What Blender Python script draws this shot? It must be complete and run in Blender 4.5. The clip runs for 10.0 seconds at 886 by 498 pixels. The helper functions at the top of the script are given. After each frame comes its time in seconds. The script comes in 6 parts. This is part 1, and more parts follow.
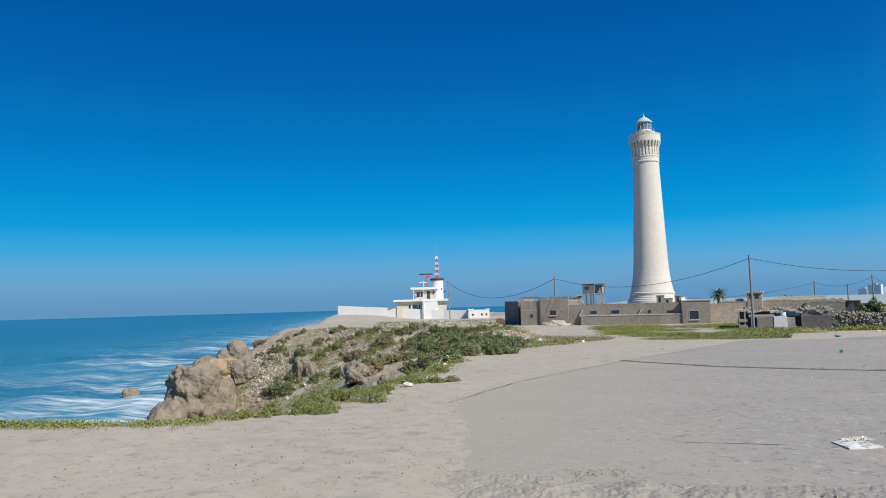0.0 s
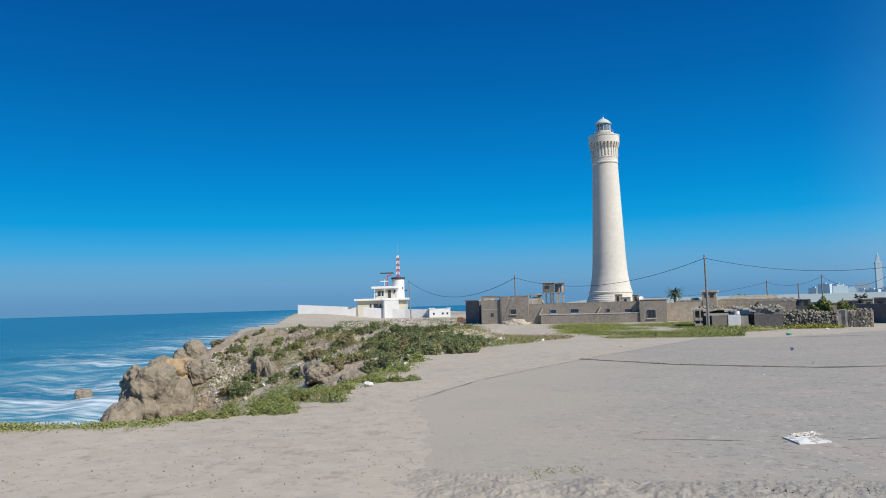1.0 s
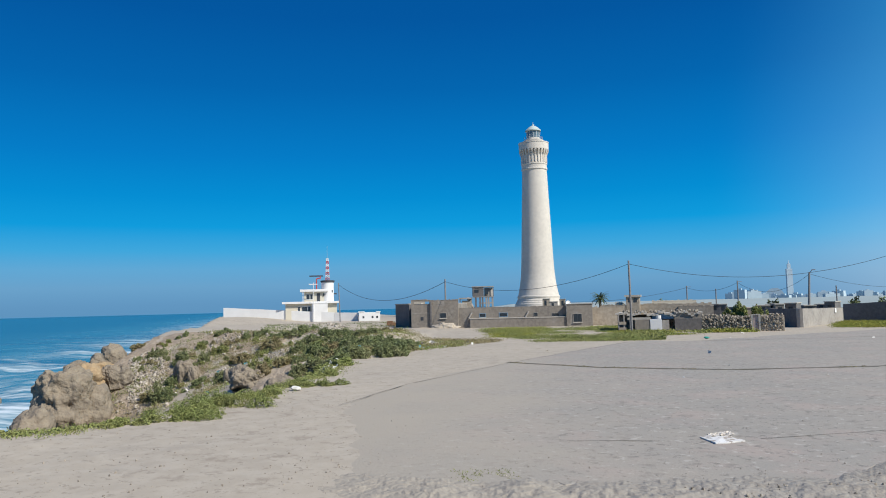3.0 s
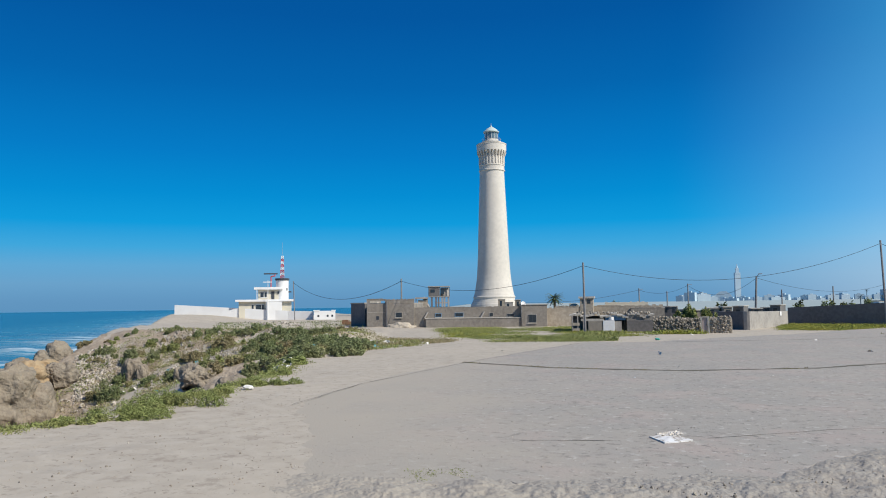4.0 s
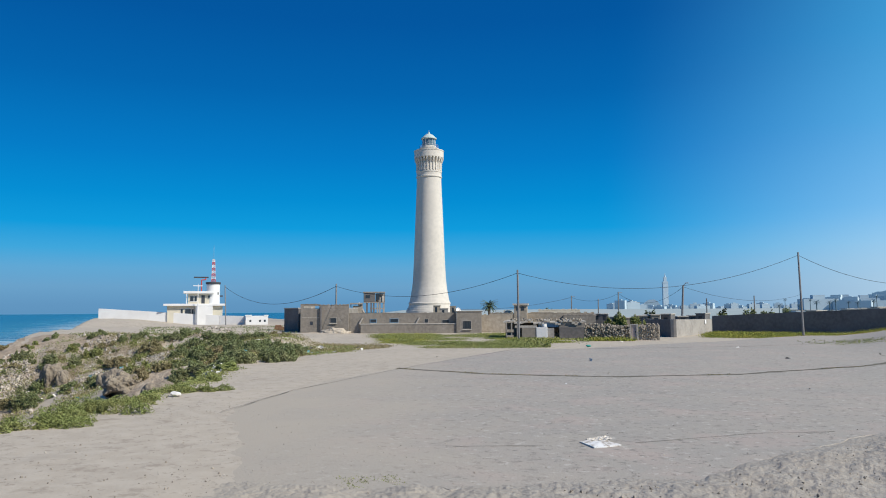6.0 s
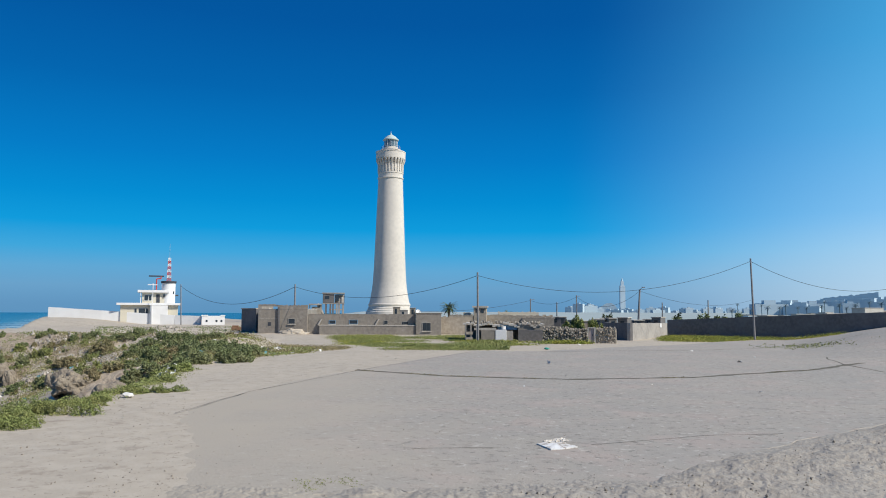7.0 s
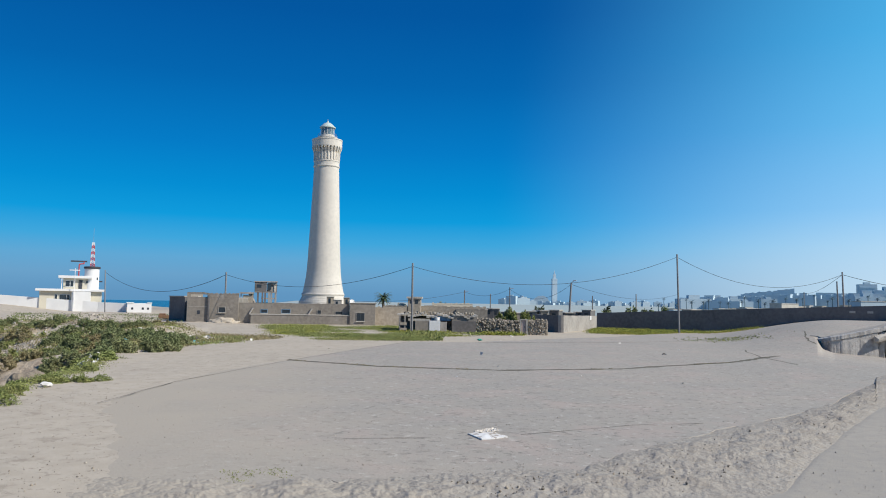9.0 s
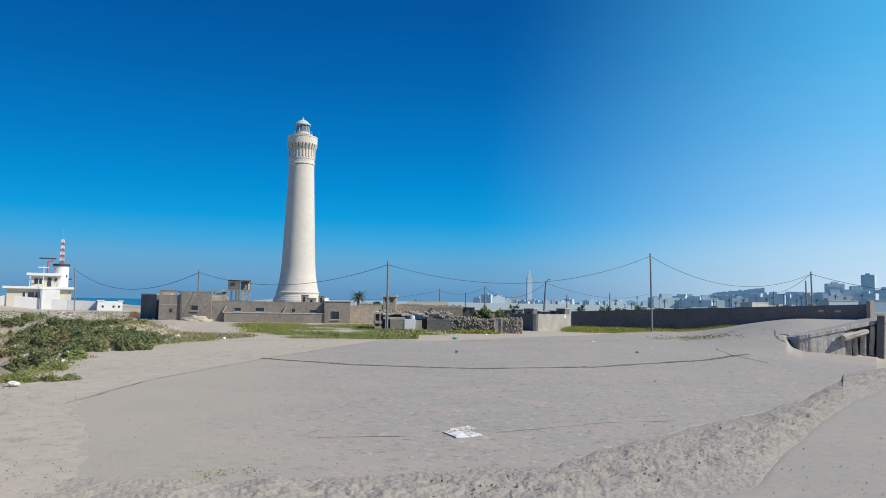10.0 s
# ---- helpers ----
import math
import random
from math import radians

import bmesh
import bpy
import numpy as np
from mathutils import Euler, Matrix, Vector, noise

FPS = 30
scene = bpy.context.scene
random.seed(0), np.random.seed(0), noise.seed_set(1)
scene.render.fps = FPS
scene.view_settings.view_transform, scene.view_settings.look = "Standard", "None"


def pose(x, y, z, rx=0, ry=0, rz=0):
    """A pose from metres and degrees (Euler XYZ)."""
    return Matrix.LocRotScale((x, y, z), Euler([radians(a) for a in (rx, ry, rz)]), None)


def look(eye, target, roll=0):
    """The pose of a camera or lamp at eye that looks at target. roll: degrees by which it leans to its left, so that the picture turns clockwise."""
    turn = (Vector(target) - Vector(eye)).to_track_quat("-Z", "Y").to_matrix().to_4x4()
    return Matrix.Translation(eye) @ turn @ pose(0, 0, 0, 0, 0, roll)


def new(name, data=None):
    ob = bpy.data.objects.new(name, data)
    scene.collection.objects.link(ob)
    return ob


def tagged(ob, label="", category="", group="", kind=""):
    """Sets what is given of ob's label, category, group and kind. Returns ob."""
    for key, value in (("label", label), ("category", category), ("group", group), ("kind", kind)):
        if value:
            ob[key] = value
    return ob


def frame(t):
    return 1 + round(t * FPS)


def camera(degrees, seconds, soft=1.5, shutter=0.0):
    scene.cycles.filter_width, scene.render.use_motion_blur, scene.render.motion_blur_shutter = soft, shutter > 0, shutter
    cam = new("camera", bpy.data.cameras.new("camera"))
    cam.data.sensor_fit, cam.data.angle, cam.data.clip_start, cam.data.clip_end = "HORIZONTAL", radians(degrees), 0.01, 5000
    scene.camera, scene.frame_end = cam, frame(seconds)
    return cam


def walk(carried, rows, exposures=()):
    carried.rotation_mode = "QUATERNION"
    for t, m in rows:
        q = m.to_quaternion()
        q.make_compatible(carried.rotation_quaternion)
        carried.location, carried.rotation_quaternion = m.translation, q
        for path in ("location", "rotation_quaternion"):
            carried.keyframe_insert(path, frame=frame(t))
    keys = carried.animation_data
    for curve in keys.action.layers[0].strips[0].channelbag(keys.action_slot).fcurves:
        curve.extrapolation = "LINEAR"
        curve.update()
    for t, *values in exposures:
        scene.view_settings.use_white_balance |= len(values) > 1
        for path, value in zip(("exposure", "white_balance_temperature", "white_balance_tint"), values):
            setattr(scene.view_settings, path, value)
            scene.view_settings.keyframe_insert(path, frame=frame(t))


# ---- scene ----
EYE = 3.2
cam = camera(62.19, 10.0, soft=1.0)


def turned(yaw, pitch, roll):
    """The camera on its stand: yaw to the right, pitch up, roll as look() takes it."""
    return pose(0, 0, EYE, 90 + pitch, 0, -yaw) @ pose(0, 0, 0, 0, 0, roll)


ROWS = [
    (0, -15.86, 4.39, -1.59), (0.5, -14.54, 4.33, -1.50), (1, -12.83, 4.23, -1.61), (1.5, -11.61, 4.10, -1.44),
    (2, -10.32, 4.13, -1.28), (2.5, -9.00, 4.34, -1.49), (4, -4.02, 4.28, -0.78), (4.5, -2.70, 4.36, -0.75),
    (5, -1.56, 4.56, -0.37), (6.5, 2.47, 4.75, -0.19), (7, 4.06, 4.84, 0.21), (7.5, 5.48, 4.62, 0.16),
    (8, 6.82, 4.44, 0.03), (8.5, 8.07, 4.14, 0.24), (9, 9.11, 4.17, 0.94), (9.5, 10.03, 4.13, 1.19), (10, 11.03, 4.08, 1.02),
]
walk(cam, [(t, turned(a, b, c)) for t, a, b, c in ROWS])

# ---- world, sun ----
SUN_AZ, SUN_EL = radians(120), radians(42)      # clockwise from +y
SUN_DIR = Vector((math.sin(SUN_AZ) * math.cos(SUN_EL), math.cos(SUN_AZ) * math.cos(SUN_EL), math.sin(SUN_EL)))
world = bpy.data.worlds.new("sky_world")
scene.world = world
world.use_nodes = True
wn, wl = world.node_tree.nodes, world.node_tree.links
wn.clear()
w_out = wn.new("ShaderNodeOutputWorld")
w_bg = wn.new("ShaderNodeBackground")
w_sky = wn.new("ShaderNodeTexSky")
w_sky.sky_type = "NISHITA"
w_sky.sun_disc = False
w_sky.sun_elevation, w_sky.sun_rotation = SUN_EL, SUN_AZ
w_geo = wn.new("ShaderNodeTexCoord")
w_sep = wn.new("ShaderNodeSeparateXYZ")
wl.new(w_geo.outputs["Generated"], w_sep.inputs[0])
w_ramp = wn.new("ShaderNodeValToRGB")
w_map = wn.new("ShaderNodeMapRange")
w_map.inputs["From Min"].default_value, w_map.inputs["From Max"].default_value = -0.02, 0.45
wl.new(w_sep.outputs["Z"], w_map.inputs["Value"])
wl.new(w_map.outputs["Result"], w_ramp.inputs["Fac"])
cr = w_ramp.color_ramp
SKY = [(0.0, (0.105, 0.28, 0.49)), (0.06, (0.122, 0.305, 0.53)), (0.108, (0.145, 0.36, 0.595)), (0.157, (0.118, 0.39, 0.665)), (0.206, (0.05, 0.385, 0.72)),
       (0.272, (0.004, 0.33, 0.72)), (0.353, (0.0005, 0.268, 0.655)), (0.468, (0.0005, 0.20, 0.57)), (0.65, (0.0005, 0.132, 0.435)), (0.83, (0.0005, 0.095, 0.355)), (1.0, (0.0005, 0.085, 0.32))]
while len(cr.elements) < len(SKY):
    cr.elements.new(0.5)
for e, (p, c) in zip(cr.elements, SKY):
    e.position, e.color = p, (*c, 1)
# the haze brightens towards the sun's side
w_dot = wn.new("ShaderNodeVectorMath")
w_dot.operation = "DOT_PRODUCT"
w_dot.inputs[1].default_value = (math.sin(radians(80)), math.cos(radians(80)), 0.0)
wl.new(w_geo.outputs["Generated"], w_dot.inputs[0])
w_side = wn.new("ShaderNodeMapRange")
w_side.interpolation_type = "SMOOTHSTEP"
w_side.inputs["From Min"].default_value, w_side.inputs["From Max"].default_value = 0.38, 0.96
wl.new(w_dot.outputs["Value"], w_side.inputs["Value"])
w_low = wn.new("ShaderNodeMapRange")
w_low.interpolation_type = "SMOOTHSTEP"
w_low.inputs["From Min"].default_value, w_low.inputs["From Max"].default_value = 1.6, 0.2
wl.new(w_sep.outputs["Z"], w_low.inputs["Value"])
w_mul = wn.new("ShaderNodeMath")
w_mul.operation = "MULTIPLY"
wl.new(w_side.outputs["Result"], w_mul.inputs[0])
wl.new(w_low.outputs["Result"], w_mul.inputs[1])
w_haze = wn.new("ShaderNodeMix")
w_haze.data_type = "RGBA"
w_glow = wn.new("ShaderNodeValToRGB")
GLOW = [(0.0, (0.72, 0.86, 0.95)), (0.2, (0.56, 0.78, 0.97)), (0.3, (0.36, 0.68, 1.0)), (0.51, (0.19, 0.62, 1.0)), (0.72, (0.11, 0.58, 1.0)), (1.0, (0.09, 0.56, 0.98))]
while len(w_glow.color_ramp.elements) < len(GLOW):
    w_glow.color_ramp.elements.new(0.5)
for e, (p, c) in zip(w_glow.color_ramp.elements, GLOW):
    e.position, e.color = p, (*c, 1)
wl.new(w_map.outputs["Result"], w_glow.inputs["Fac"])
wl.new(w_glow.outputs["Color"], w_haze.inputs["B"])
wl.new(w_mul.outputs["Value"], w_haze.inputs["Factor"])
wl.new(w_ramp.outputs["Color"], w_haze.inputs["A"])
w_scale = wn.new("ShaderNodeVectorMath")
w_scale.operation = "SCALE"
w_scale.inputs["Scale"].default_value = 0.06
wl.new(w_sky.outputs["Color"], w_scale.inputs[0])
w_mix = wn.new("ShaderNodeMix")
w_mix.data_type = "RGBA"
w_mix.inputs["Factor"].default_value = 0.006
wl.new(w_haze.outputs["Result"], w_mix.inputs["A"])
wl.new(w_scale.outputs["Vector"], w_mix.inputs["B"])
wl.new(w_mix.outputs["Result"], w_bg.inputs["Color"])
wl.new(w_bg.outputs["Background"], w_out.inputs["Surface"])

sun = new("sun", bpy.data.lights.new("sun", "SUN"))
sun.data.energy, sun.data.angle, sun.data.color = 5.0, radians(0.5), (1.0, 0.95, 0.87)
sun.matrix_world = look(SUN_DIR * 100, (0, 0, 0))

# ---- materials ----


def mat(name, base, rough=0.85, metal=0.0, big=None, grain=None, bump=None, spec=0.3):
    """A Principled material. big and grain: (scale per metre, amount, second colour); bump: (scale, strength, metres)."""
    m = bpy.data.materials.new(name)
    m.use_nodes = True
    nt = m.node_tree
    n, l = nt.nodes, nt.links
    b = n["Principled BSDF"]
    b.inputs["Roughness"].default_value, b.inputs["Metallic"].default_value = rough, metal
    b.inputs["Specular IOR Level"].default_value = spec
    b.inputs["Base Color"].default_value = (*base, 1)
    co = n.new("ShaderNodeTexCoord")
    last = None
    for layer in (big, grain):
        if not layer:
            continue
        scale, amount, second = layer[:3]
        tex = n.new("ShaderNodeTexNoise")
        tex.inputs["Scale"].default_value, tex.inputs["Detail"].default_value = scale, 6
        l.new(co.outputs["Object"], tex.inputs["Vector"])
        r = n.new("ShaderNodeMapRange")
        lo, hi = layer[3] if len(layer) > 3 else (0.42, 0.62)
        r.inputs["From Min"].default_value, r.inputs["From Max"].default_value = lo, hi
        r.inputs["To Max"].default_value = amount
        l.new(tex.outputs["Fac"], r.inputs["Value"])
        mix = n.new("ShaderNodeMix")
        mix.data_type = "RGBA"
        if last:
            l.new(last, mix.inputs["A"])
        else:
            mix.inputs["A"].default_value = (*base, 1)
        mix.inputs["B"].default_value = (*second, 1)
        l.new(r.outputs["Result"], mix.inputs["Factor"])
        last = mix.outputs["Result"]
    if last:
        l.new(last, b.inputs["Base Color"])
    if bump:
        tex = n.new("ShaderNodeTexNoise")
        tex.inputs["Scale"].default_value, tex.inputs["Detail"].default_value = bump[0], 8
        l.new(co.outputs["Object"], tex.inputs["Vector"])
        bp = n.new("ShaderNodeBump")
        bp.inputs["Strength"].default_value, bp.inputs["Distance"].default_value = bump[1], bump[2]
        l.new(tex.outputs["Fac"], bp.inputs["Height"])
        l.new(bp.outputs["Normal"], b.inputs["Normal"])
    return m


def islands(m, amount=0.3):
    """Vary a material's value from loose piece to loose piece."""
    n, l = m.node_tree.nodes, m.node_tree.links
    b = n["Principled BSDF"]
    info, r, hsv = n.new("ShaderNodeNewGeometry"), n.new("ShaderNodeMapRange"), n.new("ShaderNodeHueSaturation")
    r.inputs["To Min"].default_value, r.inputs["To Max"].default_value = 1 - amount, 1 + amount
    l.new(info.outputs["Random Per Island"], r.inputs["Value"])
    l.new(r.outputs["Result"], hsv.inputs["Value"])
    if b.inputs["Base Color"].links:
        l.new(b.inputs["Base Color"].links[0].from_socket, hsv.inputs["Color"])
    else:
        hsv.inputs["Color"].default_value = b.inputs["Base Color"].default_value
    l.new(hsv.outputs["Color"], b.inputs["Base Color"])
    return m


SAND = mat("sandy_soil", (0.44, 0.375, 0.29), 0.95, big=(0.16, 0.6, (0.385, 0.33, 0.26)), grain=(1.6, 0.5, (0.50, 0.435, 0.345)), bump=(12, 0.3, 0.03))
ROCK = mat("weathered_sandstone", (0.37, 0.295, 0.21), 0.95, big=(0.30, 0.8, (0.46, 0.38, 0.285)), grain=(2.0, 0.6, (0.25, 0.195, 0.14)), bump=(2.2, 0.8, 0.25))
SLAB = mat("worn_concrete_paving", (0.335, 0.303, 0.256), 0.92, big=(0.10, 0.7, (0.37, 0.325, 0.27)), grain=(0.45, 0.5, (0.315, 0.288, 0.25), (0.46, 0.6)), bump=(16, 0.35, 0.03))
def scuffed(m, scale, colour, lo, hi, amount):
    """Lay sparse scuffs and chips of another colour over a material."""
    n, l = m.node_tree.nodes, m.node_tree.links
    b = n["Principled BSDF"]
    co, tex, r, mix = n.new("ShaderNodeTexCoord"), n.new("ShaderNodeTexNoise"), n.new("ShaderNodeMapRange"), n.new("ShaderNodeMix")
    mp = n.new("ShaderNodeMapping")
    mp.inputs["Rotation"].default_value = (0, 0, 0.5)
    mp.inputs["Location"].default_value = (scale * 7, 3, 0)
    l.new(co.outputs["Object"], mp.inputs["Vector"])
    l.new(mp.outputs["Vector"], tex.inputs["Vector"])
    tex.inputs["Scale"].default_value, tex.inputs["Detail"].default_value, tex.inputs["Roughness"].default_value = scale, 9, 0.7
    r.inputs["From Min"].default_value, r.inputs["From Max"].default_value, r.inputs["To Max"].default_value = lo, hi, amount
    l.new(tex.outputs["Fac"], r.inputs["Value"])
    mix.data_type = "RGBA"
    l.new(r.outputs["Result"], mix.inputs["Factor"])
    l.new(b.inputs["Base Color"].links[0].from_socket, mix.inputs["A"])
    mix.inputs["B"].default_value = (*colour, 1)
    l.new(mix.outputs["Result"], b.inputs["Base Color"])
    return m


scuffed(SLAB, 0.35, (0.41, 0.325, 0.275), 0.50, 0.62, 0.5)
scuffed(SLAB, 1.7, (0.24, 0.212, 0.18), 0.565, 0.625, 0.6)
scuffed(SLAB, 4.5, (0.19, 0.17, 0.145), 0.565, 0.62, 0.75)
scuffed(SLAB, 3.4, (0.50, 0.455, 0.395), 0.575, 0.63, 0.6)
scuffed(SAND, 1.1, (0.28, 0.23, 0.175), 0.56, 0.65, 0.65)
scuffed(SAND, 4.0, (0.26, 0.215, 0.165), 0.57, 0.63, 0.65)
def dusted(m, x0, x1, colour):
    """Blown sand that covers a surface towards the cliff side, in drifts."""
    n, l = m.node_tree.nodes, m.node_tree.links
    b = n["Principled BSDF"]
    co, sep, tex, add, r, mix = (n.new("ShaderNode" + k) for k in ("TexCoord", "SeparateXYZ", "TexNoise", "Math", "MapRange", "Mix"))
    l.new(co.outputs["Object"], sep.inputs[0])
    l.new(co.outputs["Object"], tex.inputs["Vector"])
    tex.inputs["Scale"].default_value, tex.inputs["Detail"].default_value = 0.35, 8
    add.operation = "MULTIPLY_ADD"
    l.new(tex.outputs["Fac"], add.inputs[0])
    add.inputs[1].default_value = 9.0
    l.new(sep.outputs["X"], add.inputs[2])
    r.inputs["From Min"].default_value, r.inputs["From Max"].default_value = x0 + 4.5, x1 + 4.5
    l.new(add.outputs["Value"], r.inputs["Value"])
    mix.data_type = "RGBA"
    l.new(r.outputs["Result"], mix.inputs["Factor"])
    l.new(b.inputs["Base Color"].links[0].from_socket, mix.inputs["A"])
    mix.inputs["B"].default_value = (*colour, 1)
    l.new(mix.outputs["Result"], b.inputs["Base Color"])


CRACK = mat("dark_soil_in_cracks", (0.11, 0.10, 0.075), 1.0, grain=(6, 0.6, (0.2, 0.17, 0.12)))
WHITE = mat("white_limewash", (0.78, 0.77, 0.74), 0.8, big=(0.5, 0.35, (0.66, 0.64, 0.6)), bump=(6, 0.2, 0.03))
LIGHTHOUSE = mat("cream_limewashed_masonry", (0.68, 0.625, 0.54), 0.85, big=(0.16, 0.6, (0.60, 0.55, 0.475)), grain=(1.2, 0.4, (0.54, 0.50, 0.435)), bump=(4, 0.25, 0.05))
GREYWALL = mat("grey_cement_render", (0.265, 0.232, 0.192), 0.92, big=(0.35, 0.8, (0.205, 0.18, 0.15)), grain=(2.5, 0.5, (0.33, 0.295, 0.245)), bump=(5, 0.3, 0.04))
# DARKWALL's dark base also carries the shade of walls turned from the sun
DARKWALL = mat("dark_grimy_shaded_render", (0.16, 0.15, 0.145), 0.95, big=(0.4, 0.7, (0.11, 0.105, 0.1)), grain=(3, 0.4, (0.21, 0.2, 0.19)), bump=(5, 0.3, 0.04))
WOODPOLE = mat("weathered_grey_timber", (0.215, 0.208, 0.203), 0.85, grain=(3, 0.6, (0.28, 0.27, 0.26)))
WIRE = mat("cable_black", (0.03, 0.03, 0.032), 0.6)
GLASS = mat("window_dark", (0.03, 0.04, 0.05), 0.12, spec=0.6)
SEA_BED = mat("sea_bed", (0.02, 0.05, 0.06), 0.95)
CREAM = mat("cream_render", (0.62, 0.57, 0.45), 0.85, big=(0.6, 0.4, (0.54, 0.49, 0.39)))
PALE = mat("pale_roof_concrete", (0.52, 0.48, 0.41), 0.9, big=(0.8, 0.6, (0.42, 0.38, 0.32)), grain=(4, 0.4, (0.34, 0.3, 0.26)))
TAN = mat("sunbaked_tan_render", (0.36, 0.305, 0.235), 0.92, big=(0.4, 0.7, (0.285, 0.24, 0.185)), grain=(3, 0.5, (0.50, 0.43, 0.34)), bump=(5, 0.3, 0.04))
CONCRETE = mat("weathered_bare_concrete", (0.36, 0.33, 0.29), 0.9, big=(0.5, 0.7, (0.24, 0.22, 0.2)), grain=(3, 0.5, (0.42, 0.39, 0.35)), bump=(6, 0.4, 0.04))
STONE = islands(mat("rubble_stone", (0.33, 0.285, 0.225), 0.95, grain=(4, 0.6, (0.19, 0.165, 0.13)), bump=(6, 0.5, 0.04)), 0.4)
BOULDER = mat("pitted_boulder", (0.255, 0.208, 0.152), 0.95, big=(0.35, 0.8, (0.19, 0.16, 0.124)), grain=(2.2, 0.7, (0.31, 0.26, 0.19)), bump=(3.5, 0.9, 0.2))
OCHRE = mat("ochre_sandstone", (0.36, 0.25, 0.14), 0.95, big=(0.5, 0.7, (0.29, 0.22, 0.14)), grain=(2.5, 0.5, (0.46, 0.34, 0.2)), bump=(2.5, 0.9, 0.2))
ROAD = mat("dusty_asphalt", (0.345, 0.308, 0.255), 0.92, big=(0.25, 0.6, (0.375, 0.332, 0.272)), grain=(3, 0.4, (0.28, 0.258, 0.23)), bump=(20, 0.4, 0.02))
DIRT = mat("churned_dirt", (0.355, 0.318, 0.268), 0.96, big=(0.5, 0.6, (0.325, 0.285, 0.235)), grain=(5, 0.5, (0.27, 0.235, 0.19)), bump=(9, 0.9, 0.06))
RED = mat("red_paint", (0.55, 0.06, 0.04), 0.6, grain=(4, 0.3, (0.42, 0.06, 0.05)))
MASTWHITE = mat("white_mast_paint", (0.78, 0.77, 0.75), 0.6, grain=(4, 0.3, (0.65, 0.63, 0.6)))
METAL = mat("galvanised_steel", (0.42, 0.43, 0.44), 0.5, 0.7, grain=(5, 0.5, (0.3, 0.3, 0.31)))
DARKMETAL = mat("dark_steel", (0.06, 0.07, 0.085), 0.6, 0.3, grain=(5, 0.4, (0.1, 0.09, 0.08)))
BLUEPAINT = mat("faded_blue_paint", (0.16, 0.28, 0.40), 0.7, grain=(4, 0.5, (0.24, 0.34, 0.42)))
PINKDOOR = mat("faded_pinkish_steel_door", (0.40, 0.33, 0.31), 0.7, big=(1.5, 0.5, (0.33, 0.26, 0.23)))
PAPER = mat("white_torn_board", (0.74, 0.72, 0.68), 0.8, big=(2.2, 0.5, (0.55, 0.5, 0.43)), grain=(6, 0.9, (0.36, 0.30, 0.24), (0.53, 0.6)))
SODDEN = mat("soiled_paper", (0.50, 0.44, 0.36), 0.9, grain=(9, 0.7, (0.7, 0.66, 0.6)))
RUST = mat("rusty_sheet", (0.22, 0.12, 0.07), 0.85, grain=(4, 0.6, (0.3, 0.18, 0.1)))
TEAL = mat("teal_plastic", (0.02, 0.30, 0.24), 0.5, grain=(6, 0.4, (0.03, 0.2, 0.17)))


def leaf(name, a, b, amount=0.45):
    m = islands(mat(name, a, 0.75, big=(0.35, 0.8, b), spec=0.2), amount)
    m.node_tree.nodes["Principled BSDF"].inputs["Subsurface Weight"].default_value = 0.0
    return m


SHRUB = leaf("grey_green_shrub", (0.175, 0.205, 0.088), (0.225, 0.225, 0.11), 0.25)
HERB = leaf("bright_green_herb", (0.21, 0.24, 0.078), (0.26, 0.26, 0.095), 0.28)
OLIVE = leaf("olive_brown_scrub", (0.24, 0.21, 0.10), (0.28, 0.23, 0.13), 0.28)
YELLOW = leaf("yellow_flowering_herb", (0.22, 0.25, 0.05), (0.30, 0.28, 0.05), 0.35)
PALM = leaf("dusty_palm_frond", (0.075, 0.10, 0.045), (0.12, 0.12, 0.06), 0.3)
BARK = mat("palm_bark", (0.18, 0.14, 0.10), 0.95, grain=(4, 0.6, (0.1, 0.08, 0.06)), bump=(5, 0.8, 0.06))
LITTER_W = islands(mat("pale_litter", (0.68, 0.66, 0.62), 0.7, grain=(3, 0.6, (0.5, 0.46, 0.4))), 0.3)
LITTER_B = islands(mat("blue_litter", (0.08, 0.32, 0.45), 0.6, grain=(3, 0.6, (0.12, 0.42, 0.42))), 0.4)
RUBBLE = islands(mat("pale_rubble", (0.41, 0.36, 0.30), 0.95, grain=(3, 0.5, (0.36, 0.31, 0.25))), 0.35)
# the FAR_ base colours have the pale blue of aerial haze mixed in
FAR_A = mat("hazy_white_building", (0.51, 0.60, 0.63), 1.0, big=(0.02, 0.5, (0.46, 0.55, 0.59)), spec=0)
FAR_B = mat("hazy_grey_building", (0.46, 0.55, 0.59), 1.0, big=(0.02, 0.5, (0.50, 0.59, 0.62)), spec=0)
FAR_C = mat("hazy_pale_tower", (0.50, 0.59, 0.63), 1.0, big=(0.02, 0.4, (0.46, 0.55, 0.60)), spec=0)
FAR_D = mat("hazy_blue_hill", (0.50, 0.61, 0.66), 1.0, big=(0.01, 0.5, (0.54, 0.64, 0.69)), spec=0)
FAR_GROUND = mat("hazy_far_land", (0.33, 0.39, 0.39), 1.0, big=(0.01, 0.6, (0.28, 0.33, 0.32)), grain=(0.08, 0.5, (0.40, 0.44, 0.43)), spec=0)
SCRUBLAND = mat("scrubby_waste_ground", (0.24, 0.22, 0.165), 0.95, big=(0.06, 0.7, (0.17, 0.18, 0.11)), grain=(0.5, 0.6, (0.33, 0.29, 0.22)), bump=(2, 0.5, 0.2))
